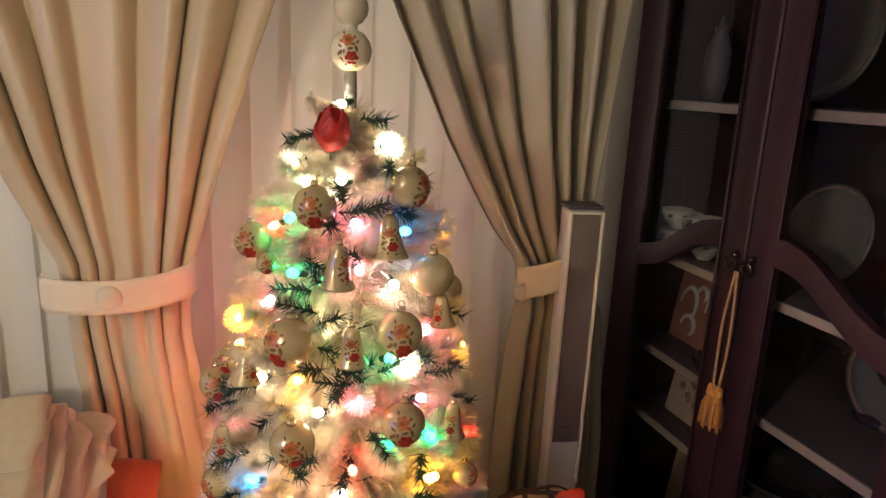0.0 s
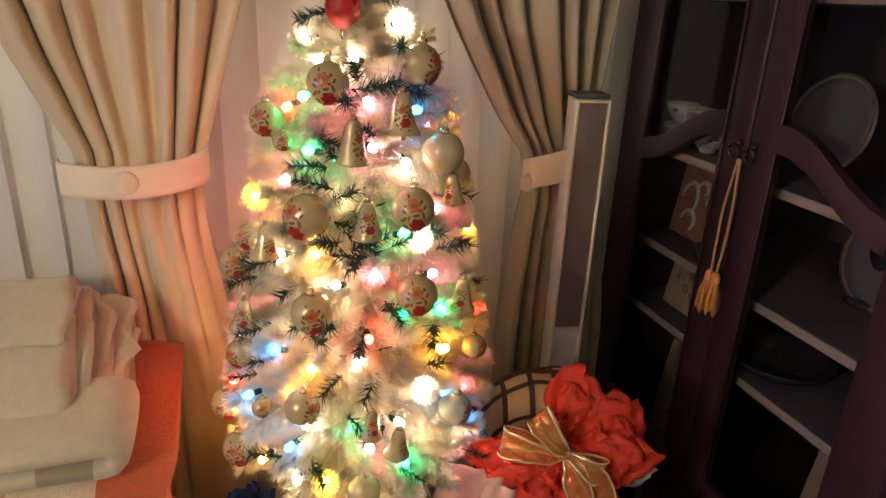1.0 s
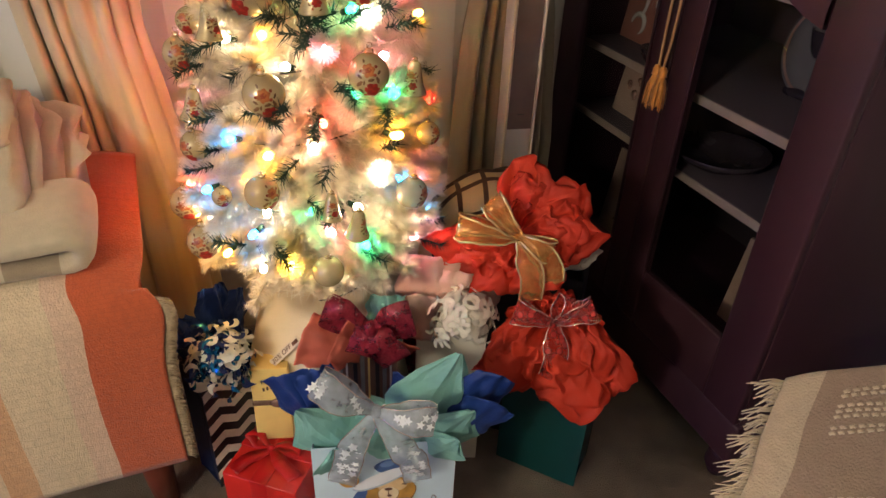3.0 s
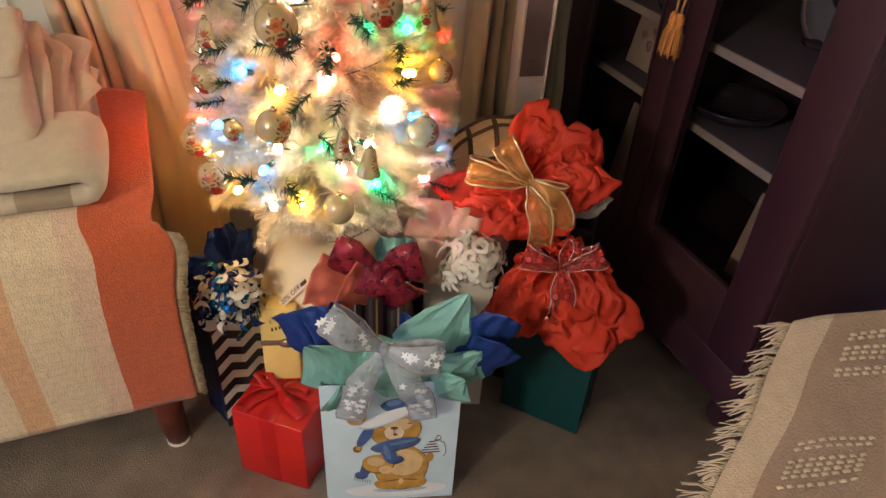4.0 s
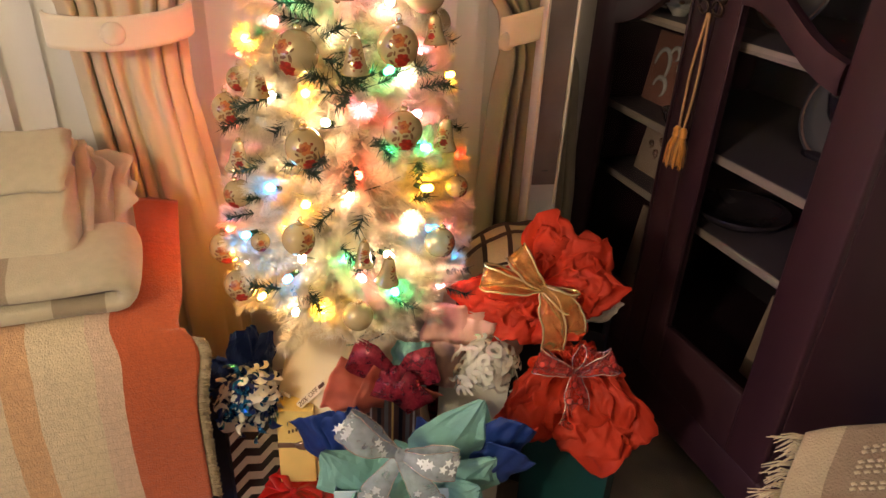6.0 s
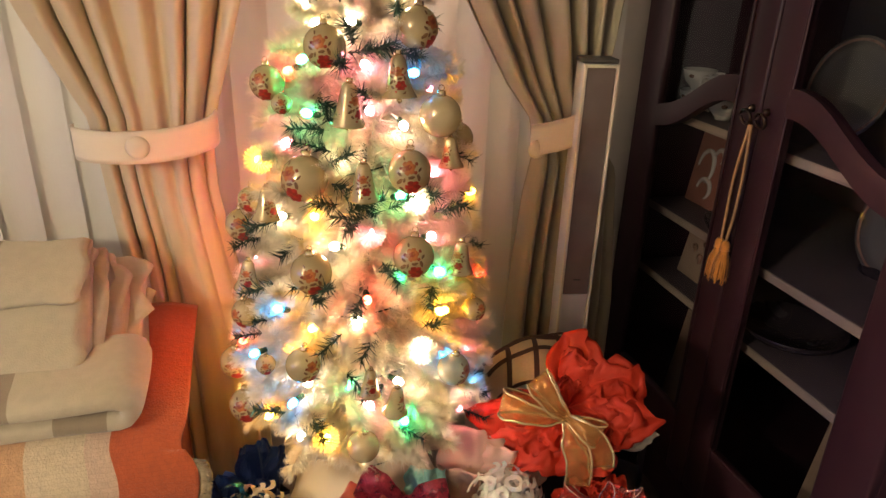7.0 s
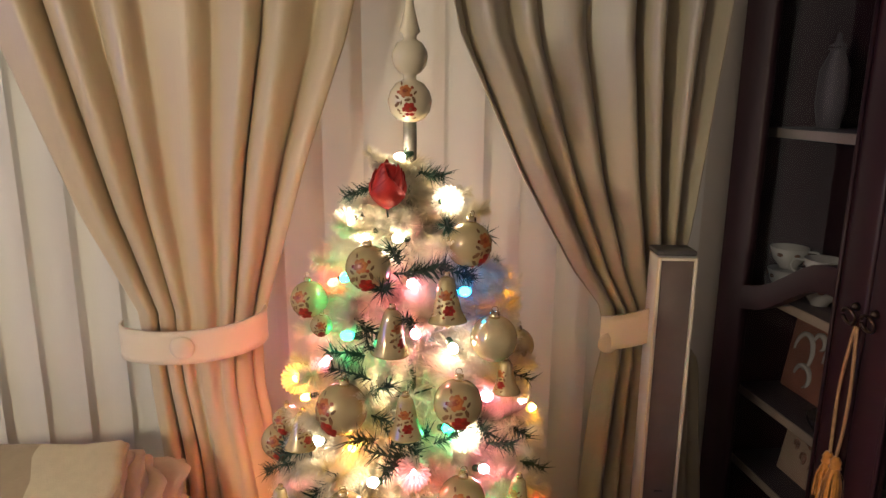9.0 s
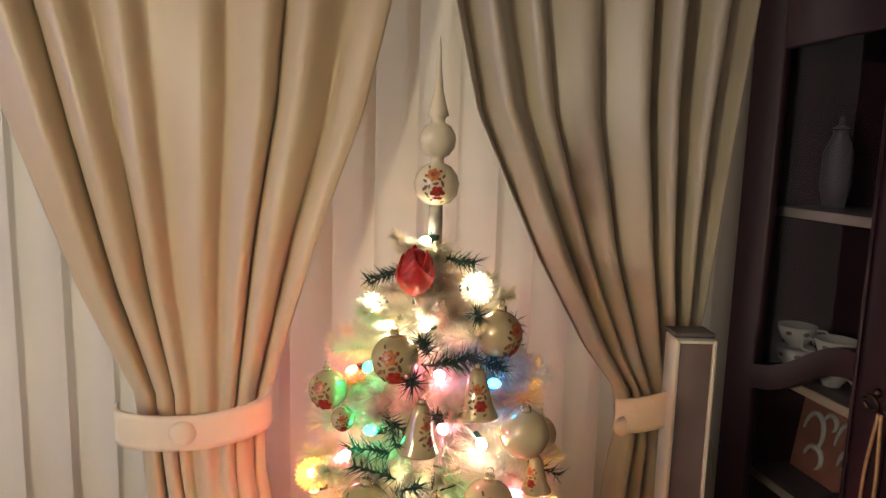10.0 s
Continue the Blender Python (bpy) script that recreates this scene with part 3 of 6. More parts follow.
def door(sign, v_in, v_out):
    """One door: two stiles, top and bottom rails, the curved rail and two panes."""
    root = part("door", box(CX - 0.022, CX, *sorted((v_out, v_out - sign * 0.105)), 0.205, 1.975, 0.006), M_MAHOG, cab, "mahogany framed glass door")
    part("inner_stile", box(CX - 0.022, CX, *sorted((v_in, v_in + sign * 0.072)), 0.205, 1.975, 0.006), M_MAHOG, root)
    a, b = sorted((v_in + sign * 0.073, v_out - sign * 0.106))
    part("bottom_rail", box(CX - 0.021, CX - 0.001, a, b, 0.206, 0.37, 0.004), M_MAHOG, root)
    part("top_rail", box(CX - 0.021, CX - 0.001, a, b, 1.76, 1.974, 0.004), M_MAHOG, root)
    part("bead", tube([(CX - 0.023, (a if sign > 0 else b) , 0.38), (CX - 0.023, (a if sign > 0 else b), 1.76)], 0.004, 6), M_MAHOG, root)
    bm = bmesh.new()

    def f(s, t):
        v = a + (b - a) * s
        h = 0.027
        return (v, arch_z(v - CC) + (t - 0.5) * 2 * h)
    n = 18
    for xx in (CX - 0.026, CX - 0.002):
        grid(n, 2, lambda s, t: Vector((xx - (0.004 if (t == 0.5 and xx < CX - 0.01) else 0), *f(s, t))), bm=bm)
    for t in (0, 1):
        grid(n, 1, lambda s, q: Vector((CX - 0.026 + 0.024 * q, *f(s, t))), bm=bm)
    part("curved_rail", bm, M_MAHOG, root)
    for z0, z1 in ((0.372, 1.06), (1.10, 1.758)):
        p = part("pane", grid(1, 1, lambda s, t: Vector((CX - 0.011, b + (a - b) * s, z0 + (z1 - z0) * t))), M_PANE, root, smooth=False)
        p.visible_shadow = False
        if sign < 0:      # this door's panes are turned so that they mirror the tree lights
            c = Vector((CX - 0.011, (a + b) / 2, 0))
            p.matrix_basis = Matrix.Translation(c) @ pose(0, 0, 0, 0, 0, 5) @ Matrix.Translation(-c)
    ring = [(CX - 0.036 - 0.004 * math.sin(k), v_in + sign * 0.020 + 0.015 * math.cos(k) * 1.0, 1.122 + 0.014 * math.sin(k)) for k in np.linspace(0.4, 2 * math.pi - 0.1, 24)]
    hd = part("ring_pull", tube(ring, 0.0032, 8), M_IRON, root, "dark metal ring pull")
    part("pull_stud", lathe([(0.0001, 0.0), (0.008, 0.0), (0.006, 0.008), (0.0001, 0.012)], 12), M_IRON, root, at=pose(CX - 0.022, v_in + sign * 0.020, 1.139, 0, -90, 0))
    return root


door(1, CC + 0.002, CV1)
door(-1, CC - 0.002, CV0)

# tassel on the pulls
tas = thing("tassel", "gold tassel pair on tan cords hung from the cabinet pulls", "tassel", wall_at(CX - 0.042, CC + 0.004, 0))
for s, zb in ((0.010, 0.861), (-0.006, 0.865)):
    part("cord", tube(curve([(0, s * 0.3 - 0.010, 1.112), (0.004, s * 1.6 - 0.004, 1.0), (0.006, s * 1.5, 0.92), (0.003, s + 0.0, zb)], 24), 0.0032, 6), M_CORD, tas, "tan twisted cord")
for s in (0.012, -0.008):
    head = part("tassel_head", lathe([(0.0001, 0.018), (0.006, 0.016), (0.010, 0.008), (0.009, 0.0), (0.011, -0.004), (0.0001, -0.004)], 14), M_TASSEL, tas, at=pose(0.002, s, 0.847))
    bm = bmesh.new()
    rnd = random.Random(int(s * 1000) + 50)
    for k in range(90):
        a = rnd.uniform(0, 6.283)
        r0, r1 = 0.006, rnd.uniform(0.010, 0.021)
        L = rnd.uniform(0.062, 0.080)
        c, q = math.cos(a), math.sin(a)
        ribbon([(r0 * c, r0 * q, -0.003), (r1 * 0.85 * c, r1 * 0.85 * q, -L * 0.4), (r1 * c, r1 * q, -L)], 0.0022, (c, q, 0.1), bm=bm)
    part("skirt", bm, M_TASSEL, tas, "orange-gold threads", at=pose(0.002, s, 0.847))


# ---- cabinet contents ----
def teacup(at, label="white china teacup with dark floral print"):
    root = thing("teacup", label, "teacup", at, group="teacups in the cabinet")
    part("bowl", lathe([(0.0001, 0.0), (0.018, 0.0), (0.020, 0.006), (0.034, 0.022), (0.042, 0.050), (0.0395, 0.050), (0.031, 0.022), (0.0001, 0.008)], 22), M_CHINA, root)
    part("handle", tube(curve([(0.040, 0, 0.044), (0.060, 0, 0.043), (0.061, 0, 0.022), (0.034, 0, 0.016)], 14), 0.003, 6), M_CHINA, root)
    bm = bmesh.new()
    for k in range(7):
        a = k * 0.9
        c = Vector((0.0405 * math.cos(a), 0.0405 * math.sin(a), 0.036))
        d = bmesh.ops.create_uvsphere(bm, u_segments=6, v_segments=4, radius=0.006)["verts"]
        bmesh.ops.transform(bm, verts=d, matrix=Matrix.Translation(c) @ Matrix.Rotation(a, 4, "Z") @ Matrix.Diagonal((0.25, 1.2, 0.8, 1)))
    part("floral_band", bm, M_CHINA_PRINT, root)
    return root


for u, v, z, r in ((1.26, 0.17, 1.059, -70), (1.262, 0.172, 1.110, -50), (1.26, 0.05, 1.059, 130), (1.262, 0.052, 1.110, 150)):
    teacup(wall_at(u, v, z, r))
pot = thing("teapot", "white china teapot with long curved spout", "teapot", wall_at(1.30, -0.035, 1.059, 60))
part("body", lathe([(0.0001, 0), (0.035, 0), (0.06, 0.03), (0.066, 0.06), (0.052, 0.095), (0.03, 0.11), (0.0001, 0.115)], 26), M_CHINA, pot)
part("spout", tube(curve([(0.05, 0, 0.04), (0.09, 0, 0.07), (0.10, 0, 0.13), (0.085, 0, 0.19)], 18), lambda t: 0.016 - 0.009 * t, 10), M_CHINA, pot)
part("lid", lathe([(0.0001, 0.145), (0.008, 0.142), (0.006, 0.130), (0.03, 0.120), (0.033, 0.112), (0.0001, 0.111)], 20), M_CHINA, pot)
part("handle", tube(curve([(-0.055, 0, 0.085), (-0.10, 0, 0.09), (-0.105, 0, 0.045), (-0.06, 0, 0.03)], 14), 0.006, 8), M_CHINA, pot)


def plate(at, r, label, mat):
    root = thing("plate", label, "plate", at, group="plates on show")
    part("dish", lathe([(0.0001, 0.0), (r * 0.62, 0.0), (r * 0.72, 0.008), (r, 0.016), (r, 0.019), (r * 0.7, 0.011), (0.0001, 0.004)], 36), mat, root)
    part("rim_band", lathe([(r * 0.90, 0.0178), (r * 0.95, 0.0192)], 36), M_CHINA_PRINT, root)
    return root


plate(wall_at(1.40, -0.17, 1.165) @ pose(0, 0, 0, 0, -78, 0), 0.11, "cream dinner plate, coloured dark for shade, standing upright on a shelf", M_CHINA_SHADED)
plate(wall_at(1.44, -0.36, 0.912) @ pose(0, 0, 0, 0, -78, 0), 0.11, "patterned plate, coloured dark for shade, standing upright on a shelf", M_CHINA_SHADED)
plate(wall_at(1.44, -0.05, 1.565) @ pose(0, 0, 0, 0, -78, 0), 0.13, "cream serving plate, coloured dark for shade, standing upright on a shelf", M_CHINA_SHADED)
plate(wall_at(1.43, -0.50, 1.166) @ pose(0, 0, 0, 0, -78, 0), 0.11, "cream side plate, coloured dark for shade, standing upright on a shelf", M_CHINA_SHADED)


def flat_box(name, label, cat, at, w, h, d, mat, motif):
    """Upright panel with raised plain motif shapes on its face."""
    root = thing(name, label, cat, at)
    part("panel", box(0, d, -w / 2, w / 2, 0, h, 0.003), mat, root)
    for k, (y, z, r, e) in enumerate(motif):
        bm = bmesh.new()
        pts = [(-0.001 - 0.0006 * k, y + r * math.cos(t) * (1 - 0.35 * t / 5), z + e * math.sin(t) * (1 - 0.25 * t / 5)) for t in np.linspace(0, 4.4, 18)]
        part("motif", tube(pts, lambda t: 0.0065 * math.sin(math.pi * (0.1 + 0.85 * t)) + 0.001, 6), M_CHINA if mat is M_BOXRED else M_CHINA_PRINT, root)
    return root


flat_box("decorative_tile", "russet panel with raised pale scroll motifs", "wall tile", wall_at(1.30, 0.100, 0.809) @ pose(0, 0, 0, 0, 8, 0), 0.20, 0.19, 0.012, M_BOXRED,
         [(0.045, 0.10, 0.035, 0.05), (0.03, 0.045, 0.03, 0.03), (-0.045, 0.10, 0.025, 0.06), (-0.06, 0.06, 0.02, 0.04), (0.0, 0.14, 0.02, 0.02)])
flat_box("greeting_card", "cream card with three dark leaf shapes", "card", wall_at(1.27, 0.06, 0.623) @ pose(0, 0, 0, 0, 10, 0), 0.15, 0.13, 0.006, M_BOXTAN,
         [(0.03, 0.08, 0.006, 0.010), (0.0, 0.06, 0.006, 0.012), (-0.035, 0.05, 0.007, 0.010), (-0.01, 0.10, 0.005, 0.008)])
flat_box("gift_carton", "plain cream carton behind a card", "box", wall_at(1.33, 0.13, 0.623) @ pose(0, 0, 0, 0, 3, 0), 0.12, 0.10, 0.05, M_BOXTAN, [])
flat_box("photo_panel", "tan panel with dark round medallion leaning in the cabinet", "panel", wall_at(1.30, 0.05, 0.2005) @ pose(0, 0, 0, 0, 8, 0), 0.19, 0.29, 0.012, M_BOXTAN, [(0.0, 0.18, 0.03, 0.035), (0.0, 0.08, 0.03, 0.012)])
vase = thing("pedestal_vase", "dark glazed goblet vase on a round foot", "vase", wall_at(1.45, -0.335, 0.809))
part("bowl", lathe([(0.0001, 0.0), (0.06, 0.0), (0.055, 0.012), (0.018, 0.03), (0.016, 0.07), (0.032, 0.10), (0.040, 0.14), (0.036, 0.14), (0.026, 0.105), (0.0001, 0.09)], 24), M_VASE, vase)
bowl = thing("shallow_dish", "wide dark glazed shallow dish", "dish", wall_at(1.30, -0.27, 0.623))
part("dish", lathe([(0.0001, 0.0), (0.05, 0.0), (0.10, 0.025), (0.115, 0.045), (0.112, 0.046), (0.09, 0.03), (0.0001, 0.008)], 28), M_VASE, bowl)
bowl2 = thing("shallow_dish", "dark glazed dish beside a card", "dish", wall_at(1.24, -0.06, 0.809))
part("dish", lathe([(0.0001, 0.0), (0.03, 0.0), (0.045, 0.02), (0.05, 0.04), (0.047, 0.04), (0.0001, 0.008)], 24), M_VASE, bowl2)
for u, v, r, h, mt, lb in ((1.30, 0.15, 0.032, 0.20, M_CABIN, "tall dim figured bottle on the top shelf"), (1.36, 0.03, 0.045, 0.17, M_BLUEGLASS, "pale blue glazed jar on the top shelf"),
                           (1.33, -0.40, 0.05, 0.16, M_BLUEGLASS, "pale blue glazed jar beside plates on the top shelf")):
    j = thing("jar", lb, "jar", wall_at(u, v, 1.431))
    part("jar_body", lathe([(0.0001, 0), (r * 0.7, 0), (r, h * 0.25), (r * 0.95, h * 0.6), (r * 0.45, h * 0.8), (r * 0.55, h * 0.84), (0.0001, h * 0.85)], 22), mt, j)
    part("lid", lathe([(0.0001, h), (r * 0.15, h * 0.98), (r * 0.2, h * 0.9), (r * 0.55, h * 0.86), (0.0001, h * 0.855)], 18), mt, j)
flat_box("carton", "small orange and pale carton on a shelf", "box", wall_at(1.30, -0.50, 0.809, 12), 0.08, 0.12, 0.05, M_BOXTAN, [(0.0, 0.07, 0.012, 0.012)])
flat_box("framed_picture", "dim framed picture leaning on the low shelf", "picture", wall_at(1.38, -0.42, 0.201) @ pose(0, 0, 0, 0, 8, 0), 0.17, 0.24, 0.012, M_BOXTAN, [(0.0, 0.13, 0.03, 0.03)])

# ---- table under the tree, with its cloth ----
tab = thing("side_table", "low round table hidden under a cream cloth", "side table", pose(TREE.x, TREE.y, 0))
part("tabletop", lathe([(0.0001, 0.43), (0.072, 0.43), (0.075, 0.445), (0.072, 0.46), (0.0001, 0.46)], 32), M_LEG, tab)
for k in range(3):
    a = k * 2.094 + 0.5
    part("leg", tube([(0.04 * math.cos(a), 0.04 * math.sin(a), 0.43), (0.11 * math.cos(a), 0.11 * math.sin(a), 0.0)], 0.014, 8), M_LEG, tab)


SKIRT = [(0, 0.0), (0.2, 0.092), (0.28, 0.126), (0.36, 0.146), (0.5, 0.156), (0.75, 0.166), (1.0, 0.175)]


def skirt_f(a, b):
    ang = 2 * math.pi * a
    lump = math.sin(7 * ang + 0.7) + 0.5 * math.sin(12 * ang + 2) + 0.6 * math.sin(3 * ang + 9 * b)
    t = max(0.0, (b - 0.2) / 0.8)
    r = lerp_keys(SKIRT, b) + 0.011 * min(1, 3 * t) * lump
    z = 0.466 if b <= 0.2 else 0.466 - 0.455 * t ** 1.15
    return Vector((r * math.cos(ang), r * math.sin(ang), z + 0.006 * noise.noise(Vector((ang * 2, b * 6, 1)))))


solo("tree_skirt", grid(120, 40, skirt_f, close_u=True), M_SKIRT, "cream cloth draped over the table under the tree", "tree skirt", pose(TREE.x, TREE.y, 0), solid=0.003)
tag = thing("price_tag", "clear printed discount tag lying on the cream cloth", "tag", look((-0.200, 0.968, 0.405), (-0.200 + 0.55, 0.968 + 0.65, 0.405 - 0.60)) @ pose(0, 0, 0, 0, 0, 62) @ Matrix.Scale(0.68, 4))
part("strip", box(-0.060, 0.060, -0.013, 0.013, -0.001, 0.0, 0.0004), M_TAG, tag)
txt = bpy.data.curves.new("lettering", "FONT")
txt.body, txt.size, txt.extrude = "20% OFF", 0.022, 0.0003
tmp = bpy.data.objects.new("tmp", txt)
scene.collection.objects.link(tmp)
bpy.context.view_layer.update()
me = bpy.data.meshes.new_from_object(tmp.evaluated_get(bpy.context.evaluated_depsgraph_get()))
bpy.data.objects.remove(tmp)
me.materials.clear()
me.materials.append(M_INK)
part("lettering", me, None, tag, at=pose(-0.052, -0.007, 0.0012))
part("print_bar", box(0.035, 0.058, -0.006, 0.006, 0.0008, 0.0014), M_INK, tag)

# ---- the tree ----
PROFILE = [(0.44, 0.13), (0.50, 0.165), (0.58, 0.212), (0.64, 0.222), (0.72, 0.222), (0.85, 0.205), (1.0, 0.185), (1.1, 0.165), (1.2, 0.145), (1.3, 0.105), (1.38, 0.06), (1.44, 0.025)]


def tree_r(z):
    return lerp_keys(PROFILE, z)


def on_tree(deg, z, out=0.0):
    """Place at a bearing round the trunk, 0 towards the viewer, 90 to the right."""
    a = radians(deg)
    r = tree_r(z) + out
    return Vector((TREE.x + r * math.sin(a), TREE.y - r * math.cos(a), z))


def tinsel_branch(seed, fibres=3300, length=0.115, hair=0.036):
    """Soft bottle-brush branch of fine fibres along +x."""
    rnd = random.Random(seed)
    bm = bmesh.new()
    bend = rnd.uniform(-0.02, 0.02)
    for k in range(fibres):
        t = rnd.random() ** 0.8
        p = Vector((length * t, bend * t * t, -0.018 * t * t))
        a = rnd.uniform(0, 2 * math.pi)
        fwd = rnd.uniform(-0.1, 0.8) + (0.9 if t > 0.9 else 0)
        d = Vector((fwd, math.cos(a), math.sin(a))).normalized()
        L = hair * rnd.uniform(0.6, 1.05) * (1.0 - 0.25 * t)
        s = d.cross(Vector((rnd.uniform(-1, 1), rnd.uniform(-1, 1), rnd.uniform(-1, 1)))).normalized() * 0.00075
        bm.faces.new([bm.verts.new(x) for x in (p - s, p + s, p + d * L + Vector((0, 0, -0.15 * L)))])
    return mesh_of(bm, M_TINSEL, "tinsel_branch", False)


def green_sprig(seed, needles=85, length=0.052):
    rnd = random.Random(seed)
    bm = bmesh.new()
    tube([(0, 0, 0), (length * 0.5, 0.002, 0.002), (length, 0.006, -0.003)], 0.0012, 5, bm=bm)
    for k in range(needles):
        t = rnd.random()
        p = Vector((length * t, 0.006 * t, 0))
        a = rnd.uniform(0, 2 * math.pi)
        d = Vector((rnd.uniform(0.3, 1.1), math.cos(a), math.sin(a))).normalized()
        L = rnd.uniform(0.014, 0.027)
        s = d.cross(Vector((rnd.uniform(-1, 1), rnd.uniform(-1, 1), 0.3))).normalized() * 0.0011
        v = [bm.verts.new(x) for x in (p - s, p + s, p + d * L)]
        bm.faces.new(v)
    return mesh_of(bm, M_NEEDLE, "green_sprig", False)


xmas = thing("christmas_tree", "small white tinsel Christmas tree with green sprigs on a table", "Christmas tree", pose(TREE.x, TREE.y, 0))
part("trunk", tube([(0, 0, 0.47), (0, 0, 0.9), (0, 0, 1.43)], lambda t: 0.014 - 0.008 * t, 10), M_TRUNK, xmas)
part("stand", lathe([(0.0001, 0.470), (0.030, 0.470), (0.028, 0.482), (0.020, 0.50), (0.016, 0.52), (0.0001, 0.52)], 24), M_TRUNK, xmas)
BR = [tinsel_branch(s) for s in range(8)]
SP = [green_sprig(s) for s in range(6)]
rnd = random.Random(11)
N_BR = 268
for k in range(N_BR):
    f = (k + 0.5) / N_BR
    z = 0.590 + 0.850 * (0.45 * f + 0.55 * (1 - math.sqrt(1 - f * 0.99)))
    deg = k * 137.508
    a = radians(deg)
    R = tree_r(z)
    sc = min(1.0, max(0.60, R / 0.13))
    reach = R - 0.115 * sc * 0.93 + rnd.uniform(-0.014, 0.008)
    up = rnd.uniform(-14, 16) + (25 if z > 1.36 else 0)
    m = pose(0, 0, z, 0, 0, deg - 90) @ pose(max(reach, 0.0), 0, 0, 0, -up, rnd.uniform(-22, 22)) @ pose(0, 0, 0, rnd.uniform(0, 360)) @ Matrix.Scale(sc, 4)
    part("branch", BR[k % 8], None, xmas, at=m)

for k in range(14):
    z = 1.24 + 0.12 * k / 14
    part("branch", BR[k % 8], None, xmas, at=pose(0, 0, z, 0, 0, k * 137.5) @ pose(max(0.0, tree_r(z) - 0.066), 0, 0, 0, -rnd.uniform(-5, 30), rnd.uniform(-30, 30)) @ Matrix.Scale(0.5, 4))
bm = bmesh.new()
for k in range(16000):
    z = 0.56 + 0.84 * rnd.random() ** 1.25
    a = rnd.uniform(0, 6.2832)
    R = max(0.004, tree_r(z) - 0.045 - 0.03 * rnd.random())
    p = Vector((R * math.sin(a), -R * math.cos(a), z))
    d = Vector((math.sin(a) + rnd.uniform(-0.9, 0.9), -math.cos(a) + rnd.uniform(-0.9, 0.9), rnd.uniform(-0.8, 0.8))).normalized()
    s = d.cross(Vector((rnd.uniform(-1, 1), rnd.uniform(-1, 1), rnd.uniform(-1, 1)))).normalized() * 0.0016
    bm.faces.new([bm.verts.new(x) for x in (p - s, p + s, p + d * rnd.uniform(0.022, 0.04))])
tagged(part("inner_tinsel", bm, M_TINSEL, xmas, smooth=False), kind="stuff")


def sprig(deg, z, yaw=0.0, sc=1.0, out=-0.02):
    p = on_tree(deg, z, out) - TREE
    part("sprig", SP[int(abs(deg) + z * 1000) % 6], None, xmas, at=Matrix.Translation(p) @ pose(0, 0, 0, 0, 0, deg - 90 + yaw) @ pose(0, 0, 0, rnd.uniform(0, 360), rnd.uniform(-30, 30), 0) @ Matrix.Scale(sc, 4))


SPRIGS_UPPER = [(-2, 1.053), (8, 1.03), (24, 1.047), (-7, 1.111), (7, 1.277), (50, 1.274), (48, 1.321), (-12, 1.201), (28, 1.39), (17, 1.204),
                (0, 1.247), (45, 1.067), (50, 1.032), (-34, 1.018), (-51, 0.972), (-18, 0.998)]
SPRIGS_LOWER = [(-14, 0.916), (-3, 0.928), (20, 0.968), (-36, 0.911), (-35, 0.853), (45, 0.914), (40, 0.853), (1, 0.854), (16, 0.856), (-26, 0.696), (-13, 0.707),
                (3, 0.789), (25, 0.688), (19, 0.766), (10, 0.915), (-44, 0.814)]
for d, z in SPRIGS_UPPER + SPRIGS_LOWER:
    sprig(d, z, rnd.uniform(-70, 70), rnd.uniform(0.8, 1.1), -0.004)
for d, z in ((-4, 1.085), (2, 1.07), (5, 1.045), (14, 1.035), (19, 1.035), (-5, 1.13), (-9, 1.16), (29, 1.06), (3, 1.265), (11, 1.262), (52, 1.30), (-20, 1.205), (-6, 0.922), (18, 0.955), (-20, 0.70), (-52, 0.985), (30, 1.275)):
    sprig(d, z, 90 if rnd.random() < 0.5 else -90, 1.05, 0.0)
for k in range(30):
    sprig(60 + rnd.uniform(0, 240), rnd.uniform(0.5, 1.38), rnd.uniform(-60, 60), 0.9)


# ornaments: built once, then copied
def bloom(bm, c, out, r, mi, aspect=1.0, ang=0.0, lift=0.0, lobes=5):
    """Thin painted petal or leaf lying on a curved face at c, facing out."""
    q = Vector(out).to_track_quat("Z", "Y").to_matrix()
    c = Vector(c)
    mid = bm.verts.new(c + Vector(out) * (0.0006 + lift))
    ring = []
    for i in range(20):
        t = 2 * math.pi * i / 20
        rr = r * (0.93 + 0.07 * math.cos(lobes * t + ang))
        x, y = rr * math.cos(t), aspect * rr * math.sin(t)
        x, y = x * math.cos(ang) - y * math.sin(ang), x * math.sin(ang) + y * math.cos(ang)
        ring.append(bm.verts.new(c + q @ Vector((x, y, 0.0002 + lift - 0.5 * (x * x + y * y) / 0.03))))
    for i in range(20):
        fc = bm.faces.new((mid, ring[i], ring[(i + 1) % 20]))
        fc.material_index = mi


